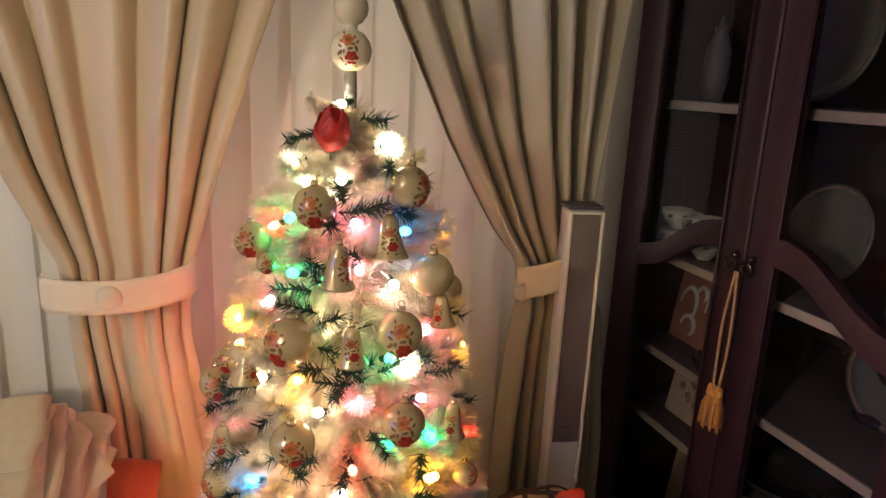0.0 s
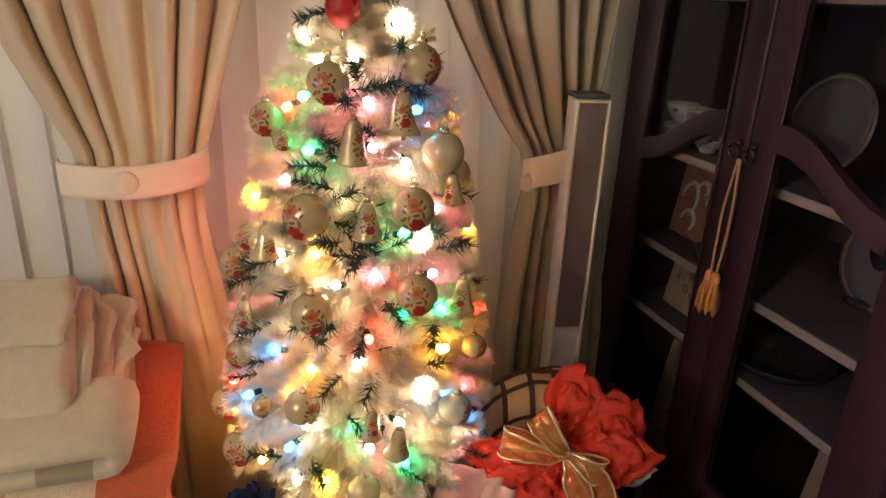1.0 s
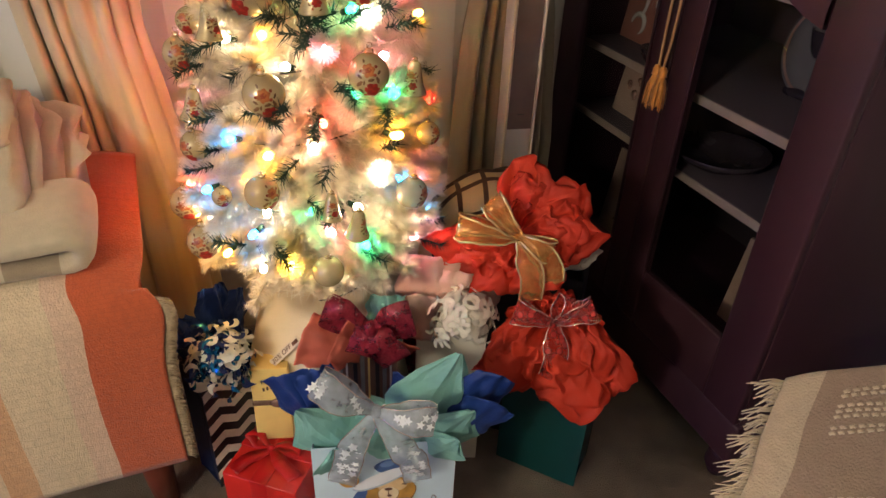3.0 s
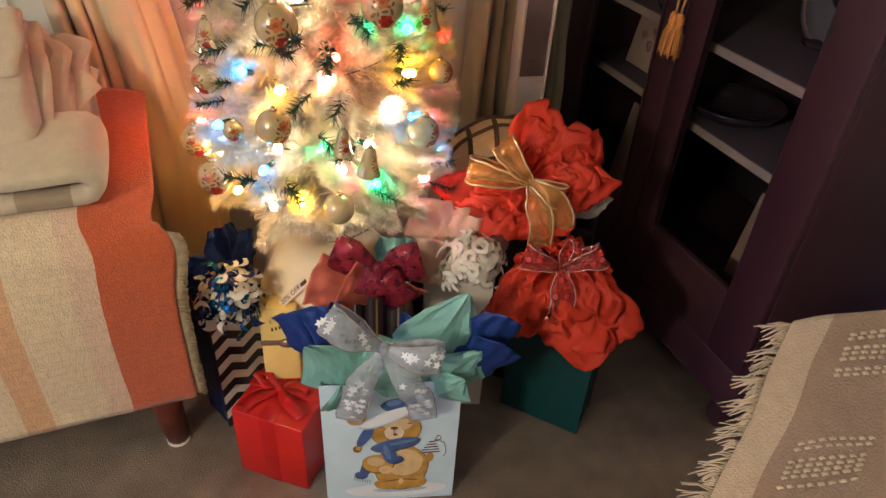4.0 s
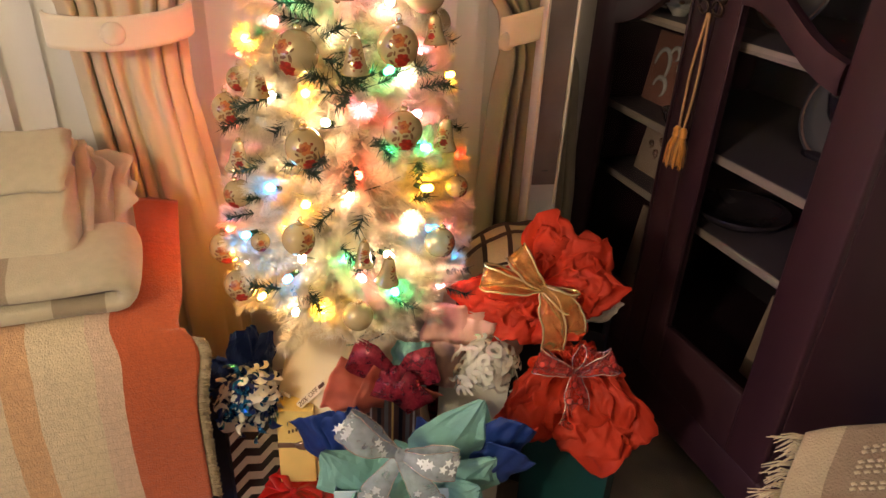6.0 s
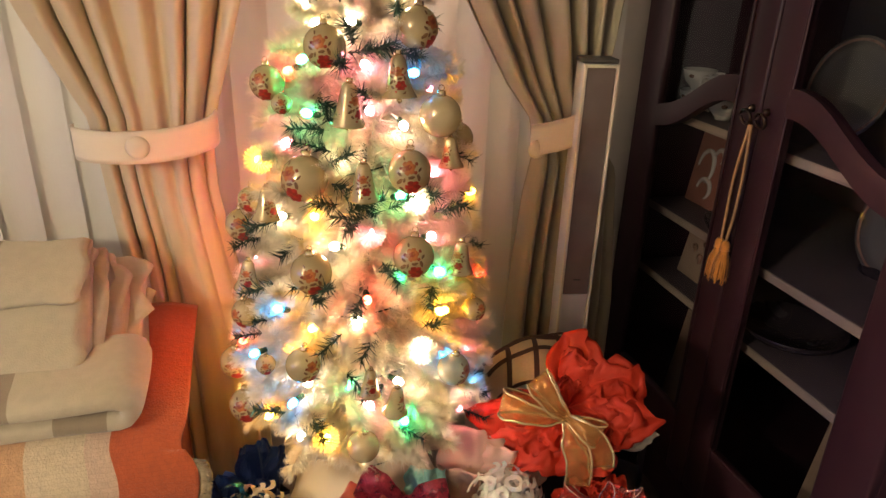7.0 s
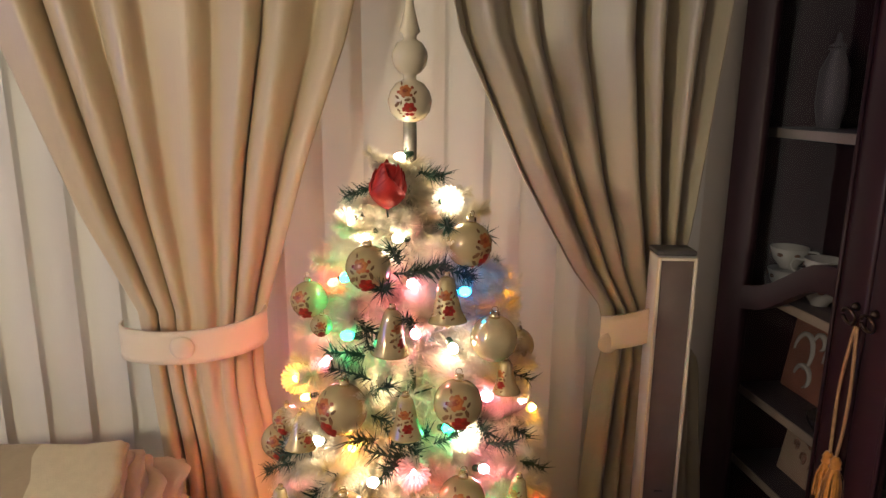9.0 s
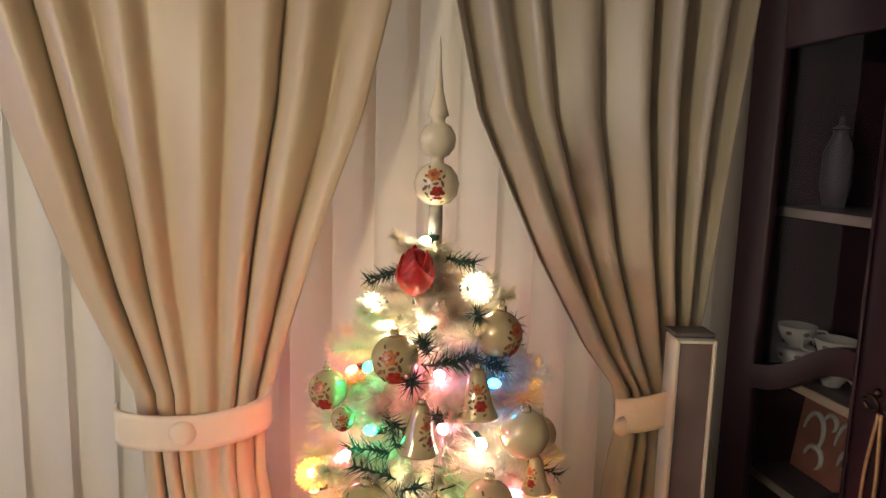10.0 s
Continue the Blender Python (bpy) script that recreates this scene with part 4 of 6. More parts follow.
def print_patch(rad_at, z_mid, k):
    """Spray of a red rose under an orange one, with brown leaves, towards -y."""
    bm = bmesh.new()

    def stamp(x, z, r, mi, aspect=1.0, ang=0.0, lift=0.0):
        zz = z_mid + z * k
        rr = rad_at(zz)
        a = x * k / max(rr, 1e-4)
        n = Vector((math.sin(a), -math.cos(a), 0.9 * z if rad_at(z_mid) > 0.02 else 0)).normalized()
        bloom(bm, Vector((rr * 1.012 * math.sin(a), -rr * 1.012 * math.cos(a), zz)), n, r * k, mi, aspect, ang, lift)
    for x, z, r, mi in ((0.16, -0.36, 0.27, 0), (-0.02, 0.36, 0.24, 1)):
        for p in range(6):
            t = p * 1.047 + 0.3 * mi
            stamp(x + r * 0.55 * math.cos(t), z + r * 0.55 * math.sin(t), r * 0.62, mi, 0.8, t, 0.00004 * p)
        stamp(x, z, r * 0.55, 0 if mi == 0 else 3, 0.9, 0.4, 0.0004)
        stamp(x + 0.04, z + 0.03, r * 0.22, 2 if mi == 0 else 1, 0.8, 1.0, 0.0006)
    for x, z, r, ang in ((-0.34, -0.16, 0.17, 0.7), (-0.26, -0.44, 0.15, 2.2), (0.36, 0.02, 0.15, 1.9), (0.10, 0.02, 0.14, 0.2), (-0.34, 0.12, 0.12, 2.6), (0.40, 0.30, 0.11, 0.9), (-0.20, 0.66, 0.10, 2.0), (0.34, -0.68, 0.12, 0.5), (-0.16, -0.10, 0.10, 1.4)):
        stamp(x, z, r, 2, 0.45, ang, 0.0002)
    for x, z in ((0.24, 0.20), (-0.30, 0.32), (0.26, 0.50), (-0.10, -0.62)):
        stamp(x, z, 0.07, 3, 1.0, 0.0, 0.0003)
    return bm


def make_ball(mat, label, printed):
    root = thing("bauble", label, "ornament", group="tree ornaments")
    bm = bmesh.new()
    bmesh.ops.create_uvsphere(bm, u_segments=28, v_segments=18, radius=0.03)
    part("glass_ball", bm, mat, root)
    part("cap", lathe([(0.0001, 0.036), (0.006, 0.036), (0.007, 0.028), (0.0001, 0.027)], 14), M_CAP, root, "gold metal cap")
    part("hook", tube([(0.004 * math.cos(t), 0, 0.040 + 0.004 * math.sin(t)) for t in np.linspace(-1.4, 4.4, 12)], 0.0006, 5), M_CAP, root)
    if printed:
        part("floral_print", print_patch(lambda z: math.sqrt(max(0.03 ** 2 - z * z, 1e-6)), -0.003, 0.037), [M_FLRED, M_FLOR, M_FLLEAF, M_FLPALE], root, "red and orange flower print")
    return root


def make_bell(label):
    root = thing("bell_ornament", label, "ornament", group="tree ornaments")
    prof = [(0.0001, 0.035), (0.008, 0.034), (0.012, 0.028), (0.015, 0.015), (0.0175, 0.0), (0.021, -0.015), (0.028, -0.029), (0.029, -0.032), (0.026, -0.031), (0.0001, -0.018)]
    part("glass_bell", lathe(prof, 24), M_PEARL, root)
    part("cap", lathe([(0.0001, 0.042), (0.005, 0.042), (0.006, 0.034), (0.0001, 0.034)], 12), M_CAP, root, "gold metal cap")
    part("clapper", lathe([(0.0001, -0.030), (0.004, -0.034), (0.005, -0.038), (0.0001, -0.042)], 10), M_CAP, root)
    rz = [(z, r) for r, z in prof[1:8]][::-1]
    part("floral_print", print_patch(lambda z: lerp_keys(rz, z), -0.002, 0.031), [M_FLRED, M_FLOR, M_FLLEAF, M_FLPALE], root, "red and orange flower print")
    return root


PEARL = make_ball(M_PEARL, "pearl glass ball with red flower print hung on the tree", True)
PLAIN = make_ball(M_GOLDBALL, "plain pale gold glass ball hung on the tree", False)
BELL = make_bell("pearl glass bell with red flower print hung on the tree")
# bearing, height, radius, turn of the print
BALLS_A = [(-16, 1.093, 0.034, -42), (34, 1.104, 0.032, 2), (33, 0.979, 0.031, 0), (-11, 0.956, 0.031, 0), (-74, 0.968, 0.028, -10), (-54, 1.035, 0.020, -30), (-50, 0.848, 0.024, -50),
           (-74, 0.701, 0.029, -15), (-33, 0.783, 0.016, 0), (-14, 0.805, 0.027, 35)]
BALLS_B = [(-48, 0.678, 0.029, -20), (50, 0.772, 0.027, 60), (68, 0.851, 0.020, 50), (-11, 1.273, 0.030, -12), (55, 1.298, 0.031, 52), (-53, 1.213, 0.026, -25), (-34, 1.191, 0.015, 0)]
PLAINS = [(10, 0.669, 0.026, 0), (57, 1.175, 0.032, 0), (150, 0.9, 0.03, 0), (200, 0.8, 0.03, 0), (-120, 1.0, 0.03, 0), (120, 1.1, 0.028, 0)]
BELLS = [(-51, 0.912, 0.026, -10), (13, 0.784, 0.022, 10), (23, 0.749, 0.025, 60), (12, 1.093, 0.028, 0), (60, 0.953, 0.027, -20), (-38, 1.042, 0.026, 30), (33, 1.234, 0.031, 0), (5, 1.199, 0.031, 45), (62, 1.118, 0.024, -40)]


def hang(src, rows):
    for i, (deg, z, r, turn) in enumerate(rows):
        p = on_tree(deg, z, 0.014)
        view = math.degrees(math.atan2(p.x - 0.03, p.y))
        m = Matrix.Translation(p) @ pose(0, 0, 0, rnd.uniform(-7, 7), rnd.uniform(-7, 7), -view + turn) @ Matrix.Scale(r / 0.03, 4)
        if i == 0:
            src.matrix_basis = m
        else:
            copy_thing(src, m.copy()).matrix_basis = m


hang(PEARL, BALLS_A + BALLS_B)
hang(PLAIN, PLAINS)
hang(BELL, [(d, z, r * 0.86, t) for d, z, r, t in BELLS])
rose = thing("rose_ornament", "red satin rose ornament near the tree top", "ornament", Matrix.Translation(on_tree(-9, 1.372, 0.012)) @ pose(0, 0, 0, 12, 8, 0), group="tree ornaments")
part("bud", lathe([(0.0001, 0.034), (0.008, 0.032), (0.014, 0.022), (0.017, 0.004), (0.014, -0.014), (0.006, -0.026), (0.0001, -0.028)], 20), M_REDBALL, rose)
for k in range(9):
    ring = k // 3
    turn0, wide, top = k * 2.2, 1.35 - 0.08 * ring, 0.036 - 0.007 * ring

    def petal_f(a, b):
        ang = turn0 + (a - 0.5) * 2 * wide * math.sin(math.pi * (0.12 + 0.80 * b))
        r = (0.019 + 0.0032 * ring) * math.sin(math.pi * (0.10 + 0.70 * b)) + 0.003 * max(0, b - 0.8) * 5 * ring
        z = -0.028 + (top + 0.028) * b - 0.008 * (2 * abs(a - 0.5)) ** 2 * b
        return Vector((r * math.cos(ang), r * math.sin(ang), z))
    part("petal", grid(10, 10, petal_f), M_REDBALL, rose, solid=0.0008)
part("stem", tube([(0, 0, -0.027), (0.002, 0.004, -0.045)], 0.0015, 6), M_NEEDLE, rose)

# spire on top
spire = thing("tree_topper", "cream glass spire with two balls on the tree top", "tree topper", pose(TREE.x, TREE.y, 0))
part("glass_spire", lathe([(0.0001, 1.682), (0.0016, 1.675), (0.0035, 1.64), (0.0065, 1.61), (0.012, 1.588), (0.0148, 1.578), (0.010, 1.574), (0.0095, 1.568), (0.018, 1.5635), (0.0245, 1.552), (0.0255, 1.545),
                           (0.0235, 1.534), (0.016, 1.524), (0.0095, 1.521), (0.0095, 1.514), (0.020, 1.509), (0.028, 1.498), (0.0315, 1.486), (0.0285, 1.470), (0.020, 1.460), (0.010, 1.456)], 32), M_TOPPER, spire)
part("tube_stem", lathe([(0.0001, 1.456), (0.0095, 1.456), (0.010, 1.43), (0.0095, 1.40), (0.0001, 1.40)], 18), M_TUBE, spire)
part("floral_print", print_patch(lambda z: math.sqrt(max(0.0315 ** 2 - (z - 1.486) ** 2, 1e-6)), 1.486, 0.034), [M_FLRED, M_FLOR, M_FLLEAF, M_FLPALE], spire, "red and orange flower print", at=pose(0, 0, 0, 0, 0, 2))

# ---- string lights ----
lights = thing("string_lights", "lit multicoloured string lights wound through the tree", "string lights", pose(0, 0, 0))
# Some bulbs are unseen extras, added to brighten the tinsel, blinds and gifts.
HUES = {
    "white": ((1.0, 0.83, 0.60), 1.25, [(53, 1.353), (2, 1.304), (-20, 0.93), (8, 0.865), (36, 0.82), (10, 0.62), (-4, 0.985), (40, 1.16), (62, 0.66), (-45, 1.322), (-29, 1.407), (-41, 1.012), (37, 1.059), (0, 1.118), (27, 0.757), (46, 0.733), (-60, 0.693), (-17, 0.752), (-38, 1.30), (170, 1.2), (120, 1.0), (-130, 1.25), (-22, 0.64)]),
    "amber": ((1.0, 0.44, 0.035), 1.2, [(88, 1.229), (-16, 1.027), (-55, 1.096), (58, 0.852), (-15, 0.848), (-5, 0.675), (54, 0.855), (-26, 0.798), (150, 0.8), (-110, 0.8), (-100, 1.0), (-82, 0.66), (-88, 0.58), (100, 1.02), (-150, 1.15), (160, 1.32), (-47, 0.64)]),
    "green": ((0.006, 0.74, 0.30), 1.0, [(-34, 1.25), (-22, 1.179), (31, 1.064), (27, 0.939), (3, 0.768), (28, 0.694), (51, 0.933), (180, 0.9)]),
    "pink": ((1.0, 0.22, 0.36), 1.0, [(15, 1.247), (17, 1.184), (15, 1.018), (60, 1.081), (-45, 1.125), (52, 0.986), (13, 0.721), (-120, 0.9), (66, 0.645), (74, 0.75), (-95, 0.88), (-86, 1.0), (-84, 0.78), (140, 1.18), (-100, 1.18), (180, 1.05)]),
    "blue": ((0.010, 0.28, 0.95), 0.8, [(50, 1.235), (-33, 0.871), (-52, 0.762), (-22, 0.718), (50, 0.791), (70, 0.696), (200, 1.1)]),
    "red": ((1.0, 0.04, 0.025), 0.75, [(13, 0.901), (88, 0.882), (13, 1.013), (-69, 1.224), (-90, 1.05), (-88, 0.92), (-84, 0.72), (140, 1.0)]),
}
LENS_AT = [(53, 1.353), (88, 1.229), (-45, 1.322), (-55, 1.096), (15, 1.018), (-5, 0.675), (36, 0.82), (37, 1.059)]
for hue, (col, k, spots) in HUES.items():
    bm = bmesh.new()
    bmesh.ops.create_uvsphere(bm, u_segments=12, v_segments=8, radius=0.0066)
    bmesh.ops.scale(bm, verts=bm.verts, vec=(1, 1, 1.35))
    bulb_me = mesh_of(bm, glow("bulb_" + hue, col, BULB * k), "bulb")
    for d, z in spots:
        p = on_tree(d, z, 0.006 if abs(d) > 75 or (d, z) in LENS_AT else (-0.006 if hue in ("green", "blue") else -0.022))
        q = (p - TREE - Vector((0, 0, z))).normalized().to_track_quat("Z", "Y").to_matrix().to_4x4()
        b = part("bulb", bulb_me, None, lights, hue + " glowing bulb", at=Matrix.Translation(p) @ q @ pose(0, 0, 0, rnd.uniform(-30, 30), rnd.uniform(-30, 30)))
SOCKET = mesh_of(lathe([(0.0001, -0.022), (0.0048, -0.022), (0.0052, -0.008), (0.0001, -0.008)], 10), M_WIRE, "socket")
for b in [o for o in lights.children if o.name.startswith("bulb")]:
    part("socket", SOCKET, None, b)
M_LENS = surf("clear_lens", (0.94, 0.91, 0.80), 0.2, var=0.04, scale=40, bump=0.1, translucent=0.7)


def lens_f(a, b):
    r = 0.003 + 0.019 * b + 0.0016 * b * math.cos(22 * 2 * math.pi * a)
    return Vector((r * math.cos(2 * math.pi * a), r * math.sin(2 * math.pi * a), -0.004 + 0.013 * b * b))


LENS = mesh_of(grid(88, 5, lens_f, close_u=True), M_LENS, "lens")
for d, z in LENS_AT:
    p = on_tree(d, z, 0.008)
    part("fluted_lens", LENS, None, lights, "clear fluted reflector round a bulb", at=Matrix.Translation(p) @ (Vector((0.03, 0, 1.40)) - p).to_track_quat("Z", "Y").to_matrix().to_4x4())
part("wire", tube([TREE + Vector((max(0.01, tree_r(0.5 + 0.92 * t) - 0.075) * math.sin(t * 50), -max(0.01, tree_r(0.5 + 0.92 * t) - 0.075) * math.cos(t * 50), 0.5 + 0.92 * t)) for t in np.linspace(0, 1, 300)], 0.0014, 5), M_WIRE, lights)
# ---- paper, bows and bags ----
def leaf(base, tip, width, face, seed, bm=None, crease=0.02, rough=0.0045, n=18, blunt=0.25):
    """Crumpled paper corner that rises from base to tip; face: the way its front looks."""
    base, tip, face = Vector(base), Vector(tip), Vector(face).normalized()
    way = tip - base
    side = way.cross(face).normalized()

    def f(a, b):
        prof = (0.62 + 0.55 * b) if b < 0.55 else (0.9225 * (1 - (b - 0.55) / 0.45) + blunt * (b - 0.55) / 0.45)
        edge = 1 + 0.30 * noise.noise(Vector((b * 4.5, seed * 2.3, 3.0 if a > 0.5 else 8.0)))
        s = (a - 0.5) * width * prof * edge
        nz = 1.4 - 3.2 * abs(noise.noise(Vector((a * 2.6 + seed, b * 3.0, seed * 1.7)))) - 1.2 * abs(noise.noise(Vector((a * 6 + seed, b * 6.5, seed))))
        fold = abs(((a * 3.0 + b * 0.7 + seed * 0.37) % 1.0) - 0.5) - 0.25
        return base + way * b + side * s + face * (crease * (1 - 2 * abs(a - 0.5)) + nz * rough + fold * 0.02 * b) + Vector((0, 0, -0.12 * way.length * b * b * abs(a - 0.5)))
    return grid(n, n, f, bm=bm)


def ruffle(base, outline, scale, pleats, amp, seed, lean=0.0):
    """Gathered paper fanned out round base; outline: bearing clockwise from the top, reach."""
    base = Vector(base)
    face, side = Vector((-0.15, -0.85, 0.50)).normalized(), Vector((1, 0, 0))
    side = (side - face * side.dot(face)).normalized()
    up = side.cross(face)
    up = up if up.z > 0 else -up

    def f(a, b):
        th = 2 * math.pi * a
        deg = (math.degrees(th)) % 360
        q = Vector((math.cos(th), math.sin(th), 0))
        far = lerp_keys(outline, deg) * scale * (1.03 + 0.26 * noise.noise(q * 2.6 + Vector((0, 0, seed))) + 0.16 * abs(noise.noise(q * 6 + Vector((0, 0, seed)))))
        wave = math.sin(pleats * th + 3.2 * noise.noise(q * 2 + Vector((0, 0, seed + 5))) + seed)
        wave = math.copysign(abs(wave) ** 0.8, wave)
        ridge = 0.35 - abs(noise.noise(q * 4.5 * b + Vector((0, 0, seed * 3)))) - 0.6 * abs(noise.noise(q * 9 * b + Vector((3, 0, seed * 2))))
        crump = noise.noise(q * 5 * b + Vector((0, 0, seed * 3)))
        d = amp * b ** 0.8 * wave + 0.012 * math.sin(math.pi * b) + 0.026 * ridge * b - 0.045 * (1 - b) ** 2 + lean * b
        turn = th + 0.16 * crump
        r = far * b * (1 - 0.08 * (0.5 + 0.5 * wave) * b)
        return base + (side * math.sin(turn) + up * math.cos(turn)) * r + face * d
    return grid(140, 20, f, close_u=True)


def gift_bag(name, label, at, w, d, h, mat, inner=None):
    """Open paper bag: four walls and a bottom, each wall its own sheet."""
    root = thing(name, label, "gift bag", at, group="gifts under the tree")
    t = 0.0015
    part("front_wall", box(-w / 2, w / 2, 0, t, 0, h, 0.0006, 1), mat, root, smooth=False)
    part("back_wall", box(-w / 2, w / 2, d - t, d, 0, h, 0.0006, 1), mat, root, smooth=False)
    for s in (-1, 1):
        bm = bmesh.new()
        x = s * (w / 2 - t)
        ys = (t, d * 0.5, d - t)
        vs = [[bm.verts.new((x - s * (0.010 if (k == 1) else 0), y, z)) for k, y in enumerate(ys)] for z in (0.002, h - 0.001)]
        for k in range(2):
            bm.faces.new((vs[0][k], vs[0][k + 1], vs[1][k + 1], vs[1][k]))
        part("side_wall", bm, mat, root, smooth=False, solid=0.001)
    part("bottom", box(-w / 2 + 0.003, w / 2 - 0.003, 0.002, d - 0.002, 0.0005, 0.003), mat, root, smooth=False)
    return root


def loop_points(root, tip, lift, sag=0.0):
    """Teardrop way out to tip and back."""
    root, tip, lift = Vector(root), Vector(tip), Vector(lift)
    return curve([root, root.lerp(tip, 0.5) + lift, tip + lift * 0.5, tip - lift * 0.25, root.lerp(tip, 0.5) - lift * 0.55, root], 26)


def bow(name, label, at, loops, tails, width, mats, edge=None, group="", knot=0.012, stars=0, edge_r=0.0012, full=0.0):
    root = thing(name, label, "bow", at, group="bows on the gifts")
    rn = random.Random(len(label))
    seed = len(label) * 0.7

    def strip(nm, pts, wd, nrm, side=None):
        n = len(pts) - 1
        pts = [Vector(q) + Vector((noise.noise(Vector(q) * 40 + Vector((1, 2, seed))), noise.noise(Vector(q) * 40 + Vector((5, 7, seed))), noise.noise(Vector(q) * 40 + Vector((9, 4, seed))))) * 0.005 * min(1, 6 * i / n, 6 * (1 - i / n) + (1 if nm == "tail" else 0)) for i, q in enumerate(pts)]
        taper = (lambda t: 0.25 + 0.75 * min(1, (2.3 + full) * min(t, 1 - t))) if nm == "loop" else (lambda t: 0.35 + 0.65 * min(1, 3 * t))
        p = part(nm, ribbon(pts, wd, nrm, taper=taper, side=side), mats, root, solid=0.0006)
        if edge:
            bm = bmesh.new()
            for sgn in (-1, 1):
                e = []
                for i, q in enumerate(pts):
                    d = (Vector(pts[min(i + 1, n)]) - Vector(pts[max(i - 1, 0)])).normalized()
                    e.append(Vector(q) + (side or d.cross(Vector(nrm)).normalized()) * wd * 0.5 * taper(i / n) * sgn)
                tube(e, edge_r, 5, bm=bm)
            part("wired_edge", bm, edge, p, "shiny wired edge")
        for _ in range(stars):
            i = rn.randrange(3, n - 1)
            d = (Vector(pts[i + 1]) - Vector(pts[i - 1])).normalized()
            w = d.cross(Vector(nrm)).normalized()
            up = w.cross(d).normalized()
            for sg in (1, -1):
                c = Vector(pts[i]) + w * wd * rn.uniform(-0.3, 0.3) * taper(i / n) + up * 0.0012 * sg
                star_bm = bmesh.new()
                ring = [star_bm.verts.new(c + (d * math.cos(k * math.pi / 5) + w * math.sin(k * math.pi / 5)) * (0.0085 if k % 2 == 0 else 0.0040)) for k in range(10)]
                star_bm.faces.new(ring)
                part("star", star_bm, M_SNOW, p, "white printed star", smooth=False)
    for tip, lift, nrm in loops:
        strip("loop", loop_points((0, 0, 0), tip, lift), width, nrm, Vector(tip).cross(Vector(nrm)).normalized())
    for way, nrm in tails:
        strip("tail", curve([(0, 0, 0), *way], 16), width, nrm)
    bm = bmesh.new()
    bmesh.ops.create_uvsphere(bm, u_segments=14, v_segments=10, radius=knot)
    bmesh.ops.scale(bm, verts=bm.verts, vec=(0.9, 0.8, 1.2))
    for v in bm.verts:
        v.co += v.normal * 0.002 * noise.noise(v.co * 200)
    part("knot", bm, mats, root)
    return root


def curl_bow(name, label, at, groups, seed, spread, squash=1.0, tall=1.0):
    """Heap of curled ribbon ends; groups: (name, material, count, curl radius, width, label)."""
    root = thing(name, label, "bow", at, group="bows on the gifts")
    rn = random.Random(seed)
    for nm, mat, count, cr, wd, lb in groups:
        for k in range(count):
            a, e = rn.uniform(0, 6.283), rn.uniform(-0.5, 1.2)
            d = Vector((math.cos(a) * math.cos(e), math.sin(a) * math.cos(e) * squash, math.sin(e) * tall))
            L = spread * rn.uniform(0.45, 1.0)
            u = d.orthogonal().normalized()
            v = d.cross(u)
            turns, ph, r = rn.uniform(1.6, 3.2), rn.uniform(0, 6.28), cr * rn.uniform(0.7, 1.3)
            pts = [d * L * t ** 0.8 + (u * math.cos(ph + turns * 6.283 * t) + v * math.sin(ph + turns * 6.283 * t)) * r * min(1, 3 * t) - Vector((0, 0, 0.25 * L * t * t)) for t in np.linspace(0, 1, 30)]
            part(nm, ribbon(pts, wd, d), mat, root, lb)
    return root


# pale blue bag with printed picture
bag = gift_bag("gift_bag", "pale blue gift bag with printed winter picture on the carpet", pose(0.002, 0.781, 0, 0, 0, 4.3), 0.262, 0.11, 0.352, M_BEARBAG)


def blob(name, x, z, rx, rz, mat, lift, parent, tilt=0.0, power=2.0, n=28):
    bm = bmesh.new()
    c, s = math.cos(radians(tilt)), math.sin(radians(tilt))
    ring = []
    for i in range(n):
        t = 2 * math.pi * i / n
        a = rx * math.copysign(abs(math.cos(t)) ** (2 / power), math.cos(t)) * (1 + 0.03 * math.sin(5 * t))
        b = rz * math.copysign(abs(math.sin(t)) ** (2 / power), math.sin(t))
        ring.append(bm.verts.new((x + a * c - b * s, -lift, z + a * s + b * c)))
    bm.faces.new(ring)
    return part(name, bm, mat, parent, smooth=False)


pic = blob("printed_picture", 0.012, 0.034, 0.105, 0.024, M_SNOW, 0.0008, bag)
tagged(pic, "printed snow scene of plain ochre and blue shapes")
